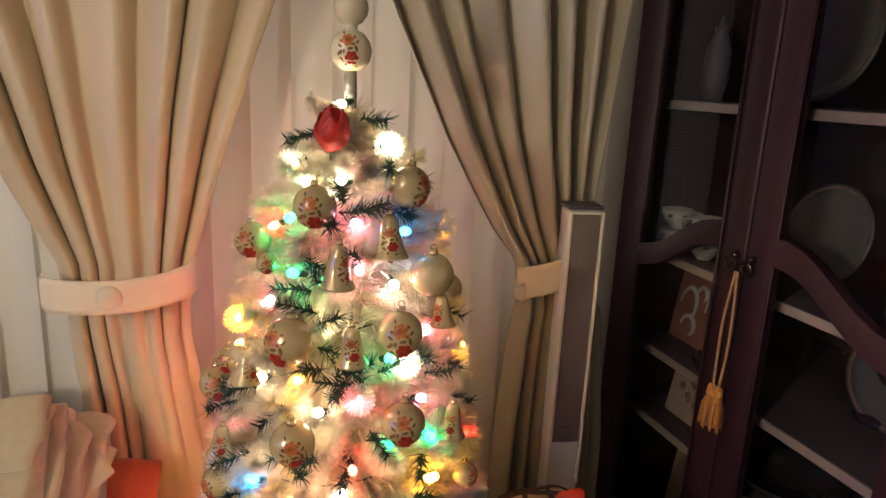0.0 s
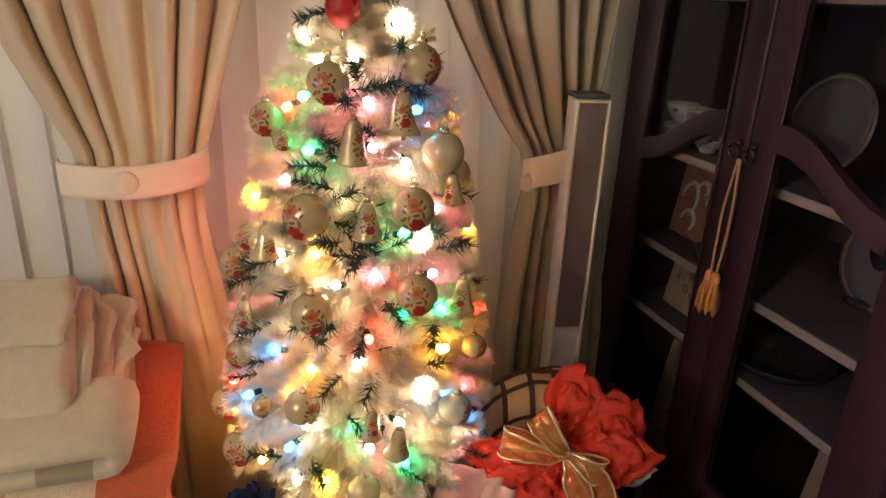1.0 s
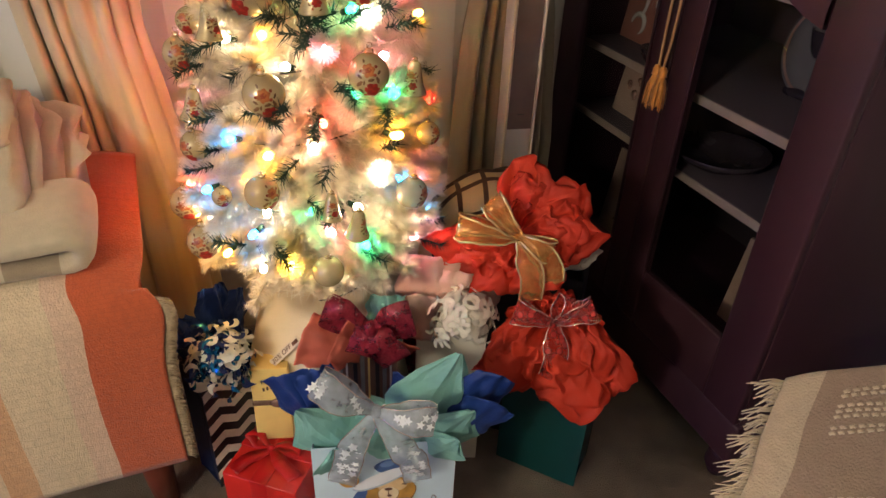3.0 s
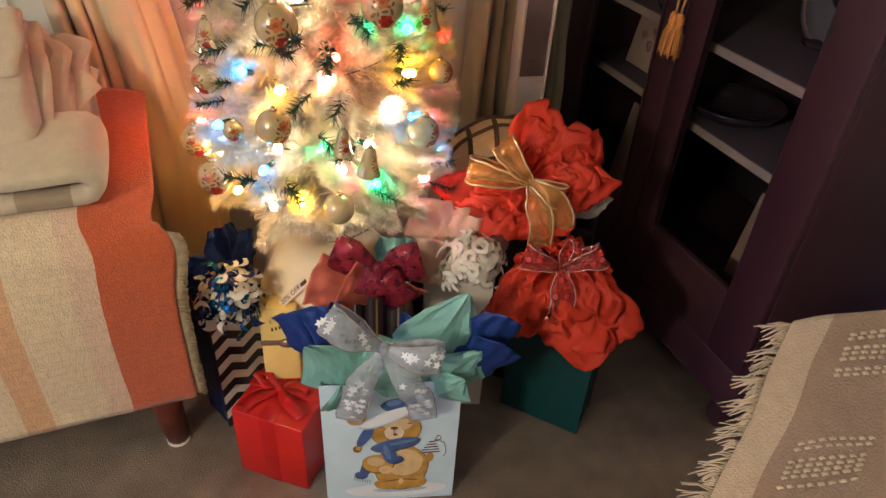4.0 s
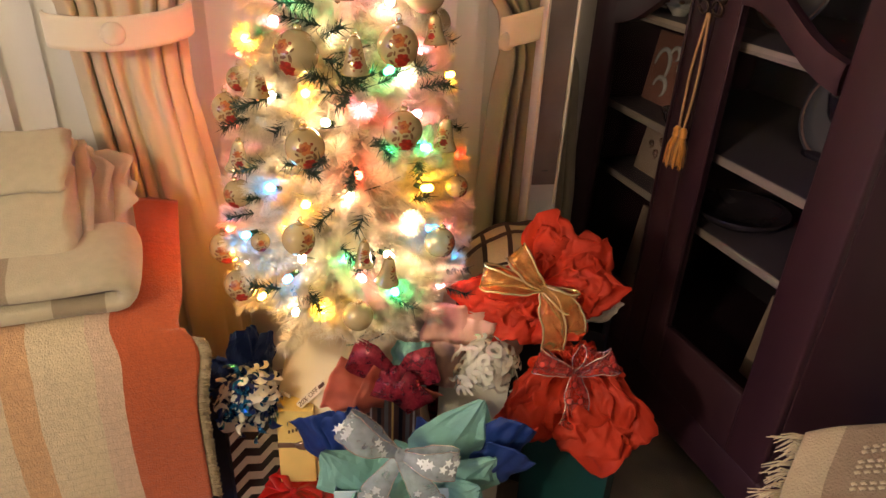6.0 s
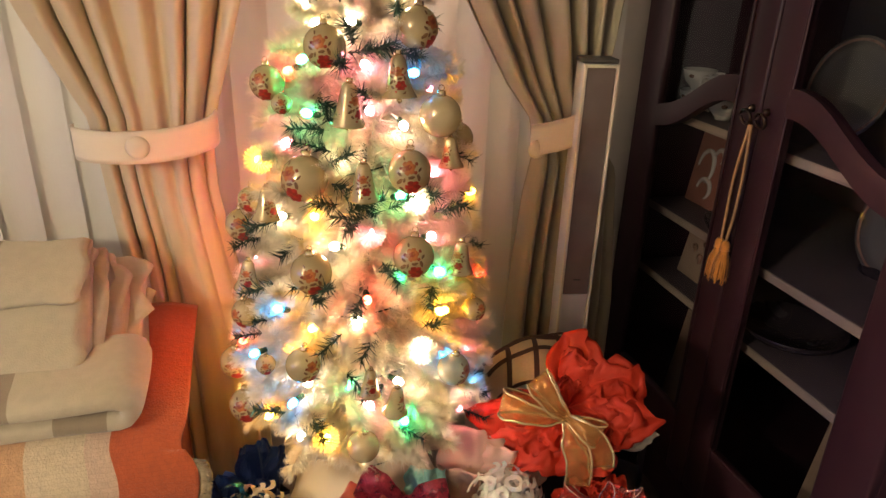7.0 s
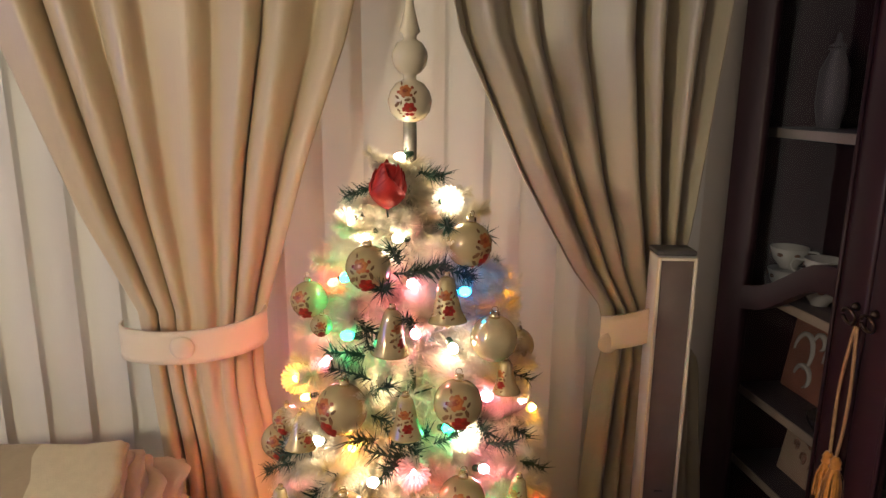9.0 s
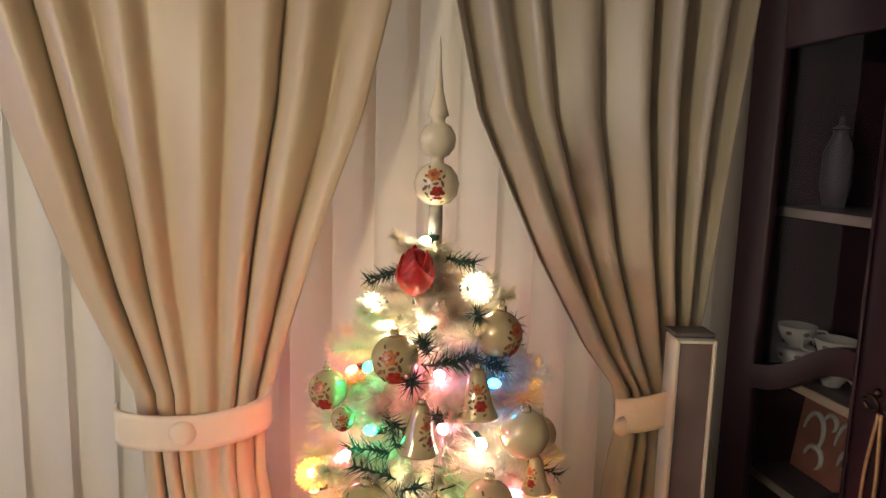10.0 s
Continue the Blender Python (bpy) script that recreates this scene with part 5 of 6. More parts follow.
# x, height, half width, half height, ink, tilt; each a little above the last
for k, (x, z, rx, rz, mt, tilt) in enumerate((
        (0.020, 0.034, 0.056, 0.008, M_PSHADE, 0), (0.021, 0.105, 0.0555, 0.073, M_UMBER, 0), (0.021, 0.106, 0.054, 0.071, M_OCHRE, 0),
        (0.028, 0.122, 0.036, 0.042, M_OCHRE2, 0), (-0.006, 0.055, 0.028, 0.019, M_OCHRE, 0), (0.046, 0.056, 0.028, 0.019, M_OCHRE, 0), (0.004, 0.066, 0.018, 0.0022, M_UMBER, 8), (0.040, 0.067, 0.018, 0.0022, M_UMBER, -8), (0.021, 0.062, 0.005, 0.010, M_OCHRE2, 0),
        (-0.048, 0.112, 0.012, 0.034, M_PBLUE, -18), (-0.060, 0.088, 0.014, 0.012, M_PBLUE, -30), (0.078, 0.137, 0.008, 0.014, M_OCHRE, 0),
        (-0.026, 0.121, 0.033, 0.029, M_UMBER, -24), (-0.026, 0.124, 0.031, 0.028, M_OCHRE, -24), (-0.030, 0.131, 0.018, 0.014, M_OCHRE2, -24), (-0.010, 0.103, 0.014, 0.013, M_OCHRE2, -10),
        (0.008, 0.222, 0.0505, 0.045, M_UMBER, 0), (0.008, 0.223, 0.049, 0.043, M_OCHRE, 0), (0.014, 0.240, 0.028, 0.018, M_OCHRE2, 8), (0.006, 0.216, 0.0205, 0.022, M_UMBER, 0), (0.006, 0.217, 0.0195, 0.021, M_PCREAM, 0),
        (0.006, 0.231, 0.0075, 0.0045, M_INK, 0), (0.008, 0.212, 0.0045, 0.0035, M_INK, 0), (0.006, 0.222, 0.0010, 0.008, M_INK, 0), (-0.022, 0.236, 0.0055, 0.0018, M_INK, 14), (0.036, 0.243, 0.0055, 0.0018, M_INK, -10),
        (0.009, 0.181, 0.050, 0.0185, M_INK, 13), (0.009, 0.183, 0.049, 0.0170, M_PBLUE, 13), (0.020, 0.188, 0.030, 0.005, M_PSKY, 13), (-0.004, 0.155, 0.0145, 0.033, M_PBLUE, 14), (-0.008, 0.160, 0.006, 0.024, M_PSKY, 14), (0.012, 0.134, 0.014, 0.011, M_PBLUE, 24),
        (0.014, 0.298, 0.034, 0.019, M_PBLUE, 8), (0.004, 0.303, 0.014, 0.008, M_PSKY, 12), (-0.050, 0.212, 0.011, 0.033, M_PBLUE, -24), (-0.066, 0.174, 0.0085, 0.0105, M_UMBER, 0), (-0.064, 0.176, 0.005, 0.006, M_OCHRE, 0),
        (-0.008, 0.261, 0.058, 0.0165, M_PSHADE, 27), (-0.008, 0.264, 0.056, 0.0150, M_SNOW, 27), (-0.066, 0.262, 0.018, 0.017, M_OCHRE, 20), (-0.078, 0.276, 0.022, 0.008, M_SNOW, -48))):
    blob("print_shape", x, z, rx, rz, mt, 0.0010 + 0.00007 * k, pic, tilt)
for k in range(5):
    part("print_line", box(0.064 + 0.005 * k, 0.106 - 0.002 * k, -0.0016, -0.0004, 0.146 + 0.008 * k, 0.1482 + 0.008 * k), M_INK, pic, smooth=False, at=pose(0, 0, 0, 0, -3, 0))
for k in range(7):
    part("print_line", box(-0.0735 + 0.005 * k, -0.0722 + 0.005 * k, -0.0046, -0.0042, 0.078 - 0.0022 * k, 0.089 - 0.0022 * k), M_INK, pic, smooth=False)
    part("print_line", box(0.004 + 0.0036 * k, 0.0051 + 0.0036 * k, -0.0046, -0.0042, 0.118 + 0.0022 * k, 0.127 + 0.0022 * k), M_INK, pic, smooth=False)
part("print_line", tube(curve([(0.086, -0.001, 0.186), (0.092, -0.001, 0.202), (0.098, -0.001, 0.192), (0.088, -0.001, 0.186), (0.104, -0.001, 0.180), (0.110, -0.001, 0.150), (0.106, -0.001, 0.138)], 30), 0.0008, 5), M_INK, pic)
for s in (-1, 1):
    part("cord_handle", tube(curve([(s * 0.045 - 0.03, 0.004, 0.35), (s * 0.04 - 0.01, -0.010, 0.33), (s * 0.03 - 0.01, -0.012, 0.40), (0.0, -0.008, 0.46)], 18), 0.0022, 6), M_SNOW, bag)
tis = thing("tissue_paper", "aqua tissue paper rising from the pale blue bag", "tissue paper", pose(0.002, 0.781, 0, 0, 0, 4.3), group="tissue in the gifts")
for b, t, w, fc, s in (((-0.06, 0.035, 0.31), (-0.145, 0.015, 0.445), 0.15, (-0.2, -1, 0.5), 1), ((-0.05, 0.02, 0.31), (-0.085, -0.035, 0.40), 0.16, (0, -1, 0.6), 2), ((0.045, 0.04, 0.31), (0.128, 0.03, 0.545), 0.19, (0.1, -1, 0.3), 3),
                       ((0.07, 0.03, 0.31), (0.15, -0.005, 0.44), 0.15, (0.3, -1, 0.4), 4), ((0.0, 0.05, 0.31), (-0.03, 0.04, 0.44), 0.14, (0, -1, 0.2), 5), ((0.08, 0.015, 0.31), (0.125, -0.02, 0.385), 0.11, (0.1, -1, 0.6), 6),
                       ((0.0, 0.015, 0.31), (0.0, -0.02, 0.43), 0.14, (0, -1, 0.4), 7)):
    part("sheet", leaf(b, t, w, fc, s, n=9, blunt=0.12, rough=0.003), M_TEAL, tis, smooth=False, solid=0.0004)
tis = thing("tissue_paper", "royal blue tissue corners behind aqua tissue", "tissue paper", pose(0.002, 0.781, 0, 0, 0, 4.3), group="tissue in the gifts")
for b, t, w, fc, s in (((-0.09, 0.06, 0.32), (-0.165, 0.05, 0.50), 0.10, (-0.2, -1, 0.2), 11), ((-0.08, 0.05, 0.33), (-0.12, 0.03, 0.525), 0.07, (0.3, -1, 0.2), 12), ((0.11, 0.05, 0.33), (0.195, 0.015, 0.50), 0.10, (0.2, -1, 0.5), 13),
                       ((0.12, 0.04, 0.32), (0.185, -0.01, 0.455), 0.10, (0.3, -1, 0.8), 14), ((0.04, 0.07, 0.33), (0.06, 0.06, 0.47), 0.10, (0, -1, 0.2), 15)):
    part("sheet", leaf(b, t, w, fc, s, blunt=0.9), M_NAVYTIS, tis, solid=0.0004)
bow("ribbon_bow", "sheer grey-blue bow with white stars on the aqua tissue", pose(-0.010, 0.748, 0.470),
    [((-0.088, -0.008, 0.072), (0.004, -0.022, 0.006), (0.3, -1, 0.5)), ((0.092, -0.014, -0.006), (0.0, -0.020, 0.008), (-0.2, -1, 0.5))],
    [([(-0.040, -0.022, -0.07), (-0.056, -0.014, -0.13), (-0.066, 0.004, -0.19)], (0, -1, 0.25)), ([(0.040, -0.024, -0.06), (0.066, -0.012, -0.12), (0.072, 0.006, -0.18)], (0, -1, 0.25))],
    0.050, M_SNOWRIB, M_SILVER, stars=16, full=1.2, edge_r=0.0009)

# red wrapped box
gift = thing("gift_box", "bright red wrapped gift box with red ribbon on the carpet", "gift box", pose(-0.249, 0.827, 0, 0, 0, -19.4), group="gifts under the tree")
part("wrapped_box", box(-0.080, 0.080, 0, 0.19, 0, 0.190, 0.003), M_REDPAPER, gift)
part("ribbon_band", box(-0.018, 0.018, -0.0015, 0.191, 0.0005, 0.1920, 0.0008), M_REDRIB, gift)
part("ribbon_band", box(-0.0815, 0.0815, 0.075, 0.110, 0.001, 0.1928, 0.0008), M_REDRIB, gift)
bow("ribbon_bow", "flat red satin bow on the red box", pose(-0.235, 0.905, 0.199, 0, 0, -19.4), [((-0.055, 0.02, 0.006), (0, 0.004, 0.012), (0, 0.2, 1)), ((0.06, 0.012, 0.006), (0, 0.004, 0.012), (0, 0.2, 1))],
    [([(0.04, -0.03, 0.002), (0.08, -0.05, -0.002)], (0, 0, 1)), ([(-0.03, -0.04, 0.002), (-0.045, -0.07, -0.002)], (0, 0, 1))], 0.030, M_REDRIB, knot=0.009)


def chocolate_box(at, w, h, label):
    root = thing("chocolate_box", label, "chocolate box", at, group="gold boxes")
    part("carton", box(-w / 2, w / 2, 0, 0.05, 0, h, 0.002), M_CREAMBOX, root)
    part("satin_band", box(-w / 2 - 0.001, w / 2 + 0.001, -0.0012, 0.051, h * 0.50, h * 0.57, 0.0005), M_BRONZERIB, root)
    bm = bmesh.new()
    bmesh.ops.create_uvsphere(bm, u_segments=16, v_segments=10, radius=0.015)
    bmesh.ops.scale(bm, verts=bm.verts, vec=(1.3, 0.4, 0.75))
    part("seal", bm, M_BRONZERIB, root, "oval brown seal", at=pose(w * 0.22, -0.003, h * 0.54))
    for k in range(5):
        part("label_bar", box(-w * 0.2 + k * 0.0075, -w * 0.2 + k * 0.0075 + 0.004, -0.0012, -0.0002, h * 0.70 + 0.0025 * k, h * 0.70 + 0.008 + 0.0025 * k), M_BRONZERIB, root, smooth=False)
    return root


chocolate_box(pose(-0.231, 0.936, 0.1935, -4, 0, 3), 0.074, 0.185, "gold-cream chocolate box with brown satin band")
chocolate_box(pose(-0.155, 0.945, 0.1935, -4, 0, 3), 0.070, 0.105, "low gold-cream chocolate box beside aqua tissue")

# chevron bag
chev = gift_bag("gift_bag", "navy gift bag with black and white chevron front", pose(-0.3295, 1.0093, 0, 0, 0, 43), 0.130, 0.088, 0.390, M_NAVYBAG)
bm_b, bm_w = bmesh.new(), bmesh.new()
for k in range(16):
    z0 = 0.004 + k * 0.0235
    bm = bm_w if k % 2 else bm_b
    for j in range(4):
        x0, x1 = -0.0645 + j * 0.03225, -0.0645 + (j + 1) * 0.03225
        za, zb = (z0, z0 + 0.020) if j % 2 == 0 else (z0 + 0.020, z0)
        y = -0.0008
        top = 0.386
        vs = [bm.verts.new((x, y, min(z, top))) for x, z in ((x0, za), (x1, zb), (x1, zb + 0.0235), (x0, za + 0.0235))]
        bm.faces.new(vs)
part("chevron_print", bm_b, M_BLACKPRINT, chev, "black zigzag bands", smooth=False)
part("chevron_print", bm_w, M_WHITEPRINT, chev, "white zigzag bands", smooth=False)
blob("gift_label", -0.050, 0.335, 0.036, 0.036, M_WHITEPAPER, 0.004, chev)
tis = thing("tissue_paper", "royal blue tissue on the chevron bag", "tissue paper", pose(-0.3295, 1.0093, 0, 0, 0, 43), group="tissue in the gifts")
for b, t, w, fc, s in (((-0.04, 0.05, 0.36), (-0.065, 0.055, 0.46), 0.10, (-0.3, -1, 0.2), 21), ((0.02, 0.05, 0.36), (0.02, 0.06, 0.50), 0.10, (0, -1, 0.2), 22), ((0.04, 0.04, 0.36), (0.065, 0.05, 0.475), 0.07, (0.2, -1, 0.3), 23),
                       ((-0.03, 0.02, 0.37), (-0.075, -0.02, 0.41), 0.12, (-0.5, -1, 0.6), 24), ((-0.01, 0.03, 0.36), (-0.02, 0.0, 0.46), 0.10, (-0.1, -1, 0.3), 25)):
    part("sheet", leaf(b, t, w, fc, s, blunt=0.5), M_NAVYTIS, tis, smooth=False, solid=0.0004)
curl_bow("curled_bow", "curled blue foil, navy and white ribbon bow", pose(-0.318, 0.945, 0.405), [("curl", M_WHITERIB, 90, 0.008, 0.0095, "white curled ribbon"), ("curl", M_NAVYRIB, 40, 0.008, 0.009, "navy curled ribbon"),
                                                                                              ("curl", M_BLUEFOIL, 56, 0.008, 0.008, "shiny blue foil curl")], 5, 0.085, 0.7, 1.45)

# striped bag, coral tissue, burgundy bow
sb = gift_bag("gift_bag", "brown and grey striped gift bag behind the aqua tissue", pose(-0.045, 0.955, 0, 0, 0, 8), 0.135, 0.06, 0.425, M_STRIPEBROWN)
for j, mt in enumerate([M_BLACKPRINT, M_STRIPEGREY, M_WHITEPRINT, M_BLACKPRINT, M_STRIPEGREY, M_CREAMBOX, M_BLACKPRINT, M_STRIPEGREY, M_WHITEPRINT]):
    x = -0.064 + j * 0.0145
    part("printed_stripe", box(x, x + (0.004 if mt in (M_WHITEPRINT, M_CREAMBOX) else 0.008), -0.0012, -0.0003, 0.004, 0.423), mt, sb, smooth=False)
tis = thing("tissue_paper", "coral tissue paper on the striped bag", "tissue paper", pose(-0.028, 0.955, 0), group="tissue in the gifts")
for b, t, w, fc, s in (((-0.04, 0.01, 0.41), (-0.125, -0.015, 0.472), 0.11, (-0.1, -1, 0.9), 31), ((-0.01, 0.02, 0.41), (-0.06, -0.02, 0.475), 0.11, (0, -1, 0.8), 32), ((0.03, 0.02, 0.40), (0.05, -0.01, 0.46), 0.10, (0.1, -1, 0.5), 33)):
    part("sheet", leaf(b, t, w, fc, s, blunt=0.9, rough=0.003), M_PINKTIS, tis, solid=0.0004)
part("sheet", leaf((0.03, 0.03, 0.41), (0.03, 0.04, 0.535), 0.09, (0, -1, 0.2), 34, blunt=0.8), M_TEAL, tis, "green tissue corner", smooth=False, solid=0.0004)
bow("ribbon_bow", "burgundy mesh ribbon bow on the striped bag", pose(-0.028, 0.935, 0.492),
    [((-0.080, 0.02, 0.022), (0.0, -0.022, 0.040), (0.2, -1, 0.35)), ((0.072, -0.005, 0.022), (0, -0.022, 0.042), (-0.2, -1, 0.35))],
    [([(0.02, -0.01, -0.03), (0.05, -0.012, -0.07)], (0, -1, 0.2)), ([(-0.01, -0.01, -0.03), (-0.02, -0.01, -0.06)], (0, -1, 0.2))], 0.062, M_BURG, knot=0.016)

# white bag with white curls, blush tissue bag
gift_bag("gift_bag", "plain cream-white gift bag under a white curled bow", pose(0.135, 1.045, 0, 0, 0, 0), 0.148, 0.07, 0.455, M_WHITEPAPER)
curl_bow("curled_bow", "big white curled ribbon bow", pose(0.150, 0.985, 0.485), [("curl", M_WHITERIB, 190, 0.012, 0.0085, "")], 9, 0.080, 0.8)
gift_bag("gift_bag", "burgundy gift bag with black cord behind the white bow", pose(0.085, 1.125, 0, 0, 0, -6), 0.13, 0.07, 0.44, M_BURG)
tis = thing("tissue_paper", "blush pink tissue paper rising behind the white bow", "tissue paper", pose(0.085, 1.125, 0), group="tissue in the gifts")
for b, t, w, fc, s in (((0.0, -0.085, 0.40), (0.022, -0.065, 0.580), 0.15, (0, -1, 0.3), 41), ((-0.015, -0.092, 0.39), (-0.012, -0.115, 0.520), 0.13, (-0.1, -1, 0.4), 42),
                       ((0.035, -0.088, 0.40), (0.075, -0.085, 0.555), 0.11, (0.1, -1, 0.3), 43), ((0.07, -0.060, 0.42), (0.125, -0.070, 0.535), 0.08, (0.2, -1, 0.3), 44)):
    part("sheet", leaf(b, t, w * 1.25, fc, s, blunt=0.75), M_BLUSH, tis, solid=0.0004)
solo("cord_handle", tube(curve([(0.045, 1.115, 0.44), (0.04, 1.09, 0.53), (0.065, 1.07, 0.515), (0.085, 1.075, 0.49)], 16), 0.003, 6), M_BLACKPRINT, "black cord handle of the burgundy bag", "bag handle")

# green bag with red tissue
gift_bag("gift_bag", "dark green gift bag with red tissue on the carpet", pose(0.346, 1.005, 0, 0, 0, -29), 0.196, 0.10, 0.290, M_GREENBAG)
tis = thing("tissue_paper", "crumpled red tissue spilling from the dark green bag", "tissue paper", pose(0.346, 1.005, 0), group="tissue in the gifts")
LOWER = [(0, 0.055), (60, 0.060), (100, 0.095), (112, 0.145), (131, 0.185), (153, 0.205), (188, 0.150), (230, 0.165), (243, 0.150), (262, 0.095), (300, 0.06), (360, 0.055)]
for scale, pleats, amp, seed, lean in ((1.0, 7, 0.016, 1.0, 0.0), (0.92, 6, 0.018, 2.3, 0.010), (0.78, 5, 0.018, 3.9, 0.022), (0.55, 5, 0.014, 5.2, 0.034)):
    part("sheet", ruffle((-0.021, -0.020, 0.478), LOWER, scale, pleats, amp, seed, lean), M_REDTIS, tis, solid=0.0004)
bow("ribbon_bow", "sheer red bow with silver wired edges", pose(0.322, 0.950, 0.495), [((-0.078, 0.0, 0.030), (0.0, -0.020, 0.010), (0.2, -1, 0.4)), ((0.066, 0.0, 0.034), (0.0, -0.020, 0.010), (-0.2, -1, 0.4)), ((0.024, 0.01, 0.05), (0.012, -0.012, 0.004), (0.3, -1, 0.2))],
    [([(0.004, -0.03, -0.05), (-0.008, -0.05, -0.10)], (0.2, -1, 0.3))], 0.050, M_SHEERRED, M_SILVER, knot=0.009)

# black bag with red tissue and copper-gold bow
gift_bag("gift_bag", "black gift bag holding red tissue beside the cabinet", pose(0.315, 1.115, 0, 0, 0, -22), 0.20, 0.10, 0.50, M_BLACKBAG)
tis = thing("tissue_paper", "big crumpled red tissue bundle behind a gold bow", "tissue paper", pose(0.30, 1.115, 0), group="tissue in the gifts")
UPPER = [(0, 0.128), (25, 0.130), (48, 0.134), (66, 0.132), (91, 0.156), (110, 0.135), (128, 0.120), (180, 0.115), (225, 0.135), (245, 0.170), (264, 0.182), (274, 0.125), (295, 0.065), (335, 0.075), (350, 0.115), (360, 0.128)]
for scale, pleats, amp, seed, lean in ((1.0, 6, 0.015, 11.0, 0.0), (0.92, 5, 0.017, 12.4, 0.008), (0.80, 5, 0.016, 13.1, 0.014), (0.55, 5, 0.012, 14.7, 0.020)):
    part("sheet", ruffle((-0.046, -0.055, 0.632), UPPER, scale, pleats, amp, seed, lean), M_REDTIS, tis, solid=0.0004)
part("sheet", leaf((0.06, 0.0, 0.52), (0.125, -0.02, 0.575), 0.08, (0.3, -1, 0.3), 70), M_WHITEPAPER, tis, "white paper corner", smooth=False, solid=0.0004)
bow("ribbon_bow", "copper-gold wired ribbon bow with long tail", pose(0.248, 1.005, 0.652),
    [((-0.055, 0.010, 0.070), (0.004, -0.022, -0.004), (0.3, -1, 0.3)), ((-0.112, 0.0, 0.024), (0.004, -0.026, 0.004), (0.1, -1, 0.5)), ((0.058, -0.006, -0.026), (0.0, -0.018, 0.004), (-0.2, -1, 0.4))],
    [([(0.020, -0.03, -0.05), (0.026, -0.04, -0.12)], (0.1, -1, 0.2)), ([(0.05, -0.02, -0.035), (0.07, -0.025, -0.09)], (-0.2, -1, 0.4))], 0.044, M_GOLDRIB, M_GOLDEDGE, knot=0.011, edge_r=0.0024, full=0.4)

# tan plaid bundle behind
pl = thing("fabric_bundle", "tan plaid fabric gift sack behind red tissue", "gift sack", pose(0.225, 1.265, 0, 0, 0, 20), group="gifts under the tree")


def sack_top(x, y, lift=0.0):
    q = min(1.0, abs(x / 0.165) ** 2.4 + abs(y / 0.105) ** 2.4)
    z = 0.45 + 0.205 * (1 - q) ** 0.5 + 0.012 * noise.noise(Vector((x * 14, y * 14, 2)))
    return Vector((x, y, z + lift))


def sack_f(a, b):
    ang = 2 * math.pi * a
    c, s = math.cos(ang), math.sin(ang)
    k = 1 / (abs(c) ** 2.4 + abs(s) ** 2.4) ** (1 / 2.4)
    if b > 0.5:
        r = 1 - (b - 0.5) / 0.5
        return sack_top(0.165 * c * k * r * 0.999, 0.105 * s * k * r * 0.999)
    t = b / 0.5
    return Vector((0.165 * c * k * (0.86 + 0.14 * t), 0.105 * s * k * (0.86 + 0.14 * t), 0.45 * t))


part("sack_body", grid(56, 40, sack_f, close_u=True), M_PLAID, pl)
for j in range(6):
    x = -0.14 + j * 0.056
    part("plaid_line", ribbon([sack_top(x + 0.25 * y, y, 0.003) for y in np.linspace(-0.088, 0.088, 24)], 0.011, (0, 0, 1)), M_PLAIDLINE, pl)
for j in range(4):
    y = -0.080 + j * 0.046
    part("plaid_line", ribbon([sack_top(x, y - 0.2 * x, 0.0036) for x in np.linspace(-0.13, 0.13, 30)], 0.011, (0, -0.3, 1)), M_PLAIDLINE, pl)

# ---- sofa end with throw and folded blanket ----
sofa = thing("sofa", "red-brown sofa end on short wooden legs under a throw", "sofa", WALL)
part("frame", box(-1.35, -0.01, -0.365, -0.05, 0.19, 0.60, 0.03, 3), M_SOFA, sofa)
for u, v in ((-0.045, -0.285), (-0.055, -0.09), (-1.28, -0.31), (-1.28, -0.09)):
    part("leg", tube([(u, v, 0.20), (u, v, 0.10), (u + 0.006, v - 0.006, 0.0)], lambda t: 0.038 - 0.014 * t, 12), M_LEG, sofa)
    part("glide", lathe([(0.0001, 0), (0.026, 0), (0.026, 0.006), (0.0001, 0.006)], 14), M_WHITEPAPER, sofa, "pale plastic glide", at=pose(u + 0.006, v - 0.006, 0))
SECTION = curve([(0, 0.0, 0.715), (0, -0.13, 0.700), (0, -0.27, 0.668), (0, -0.345, 0.640), (0, -0.385, 0.595), (0, -0.392, 0.50), (0, -0.388, 0.36), (0, -0.378, 0.21)], 60)


def cover_f(a, b):
    p = SECTION[round(b * 60)]
    u = 0.028 - (1 - a) * 0.78 * (1 + 0.10 * max(0, b - 0.5))
    u += (0.018 * math.exp(-((b - 0.60) / 0.10) ** 2) - 0.012 * math.exp(-((b - 0.45) / 0.08) ** 2)) * a ** 4
    w = 0.007 * noise.noise(Vector((u * 7, p.y * 6, p.z * 6))) + 0.004 * math.sin(u * 60) * max(0, b - 0.55)
    sag = -0.014 * max(0, a - 0.93) / 0.07
    drop = 0.05 * (1 - a) * max(0, b - 0.6)
    return Vector((u, p.y - w * 0.6, p.z + w * 0.5 + sag * (1 if b < 0.5 else 0) - drop))


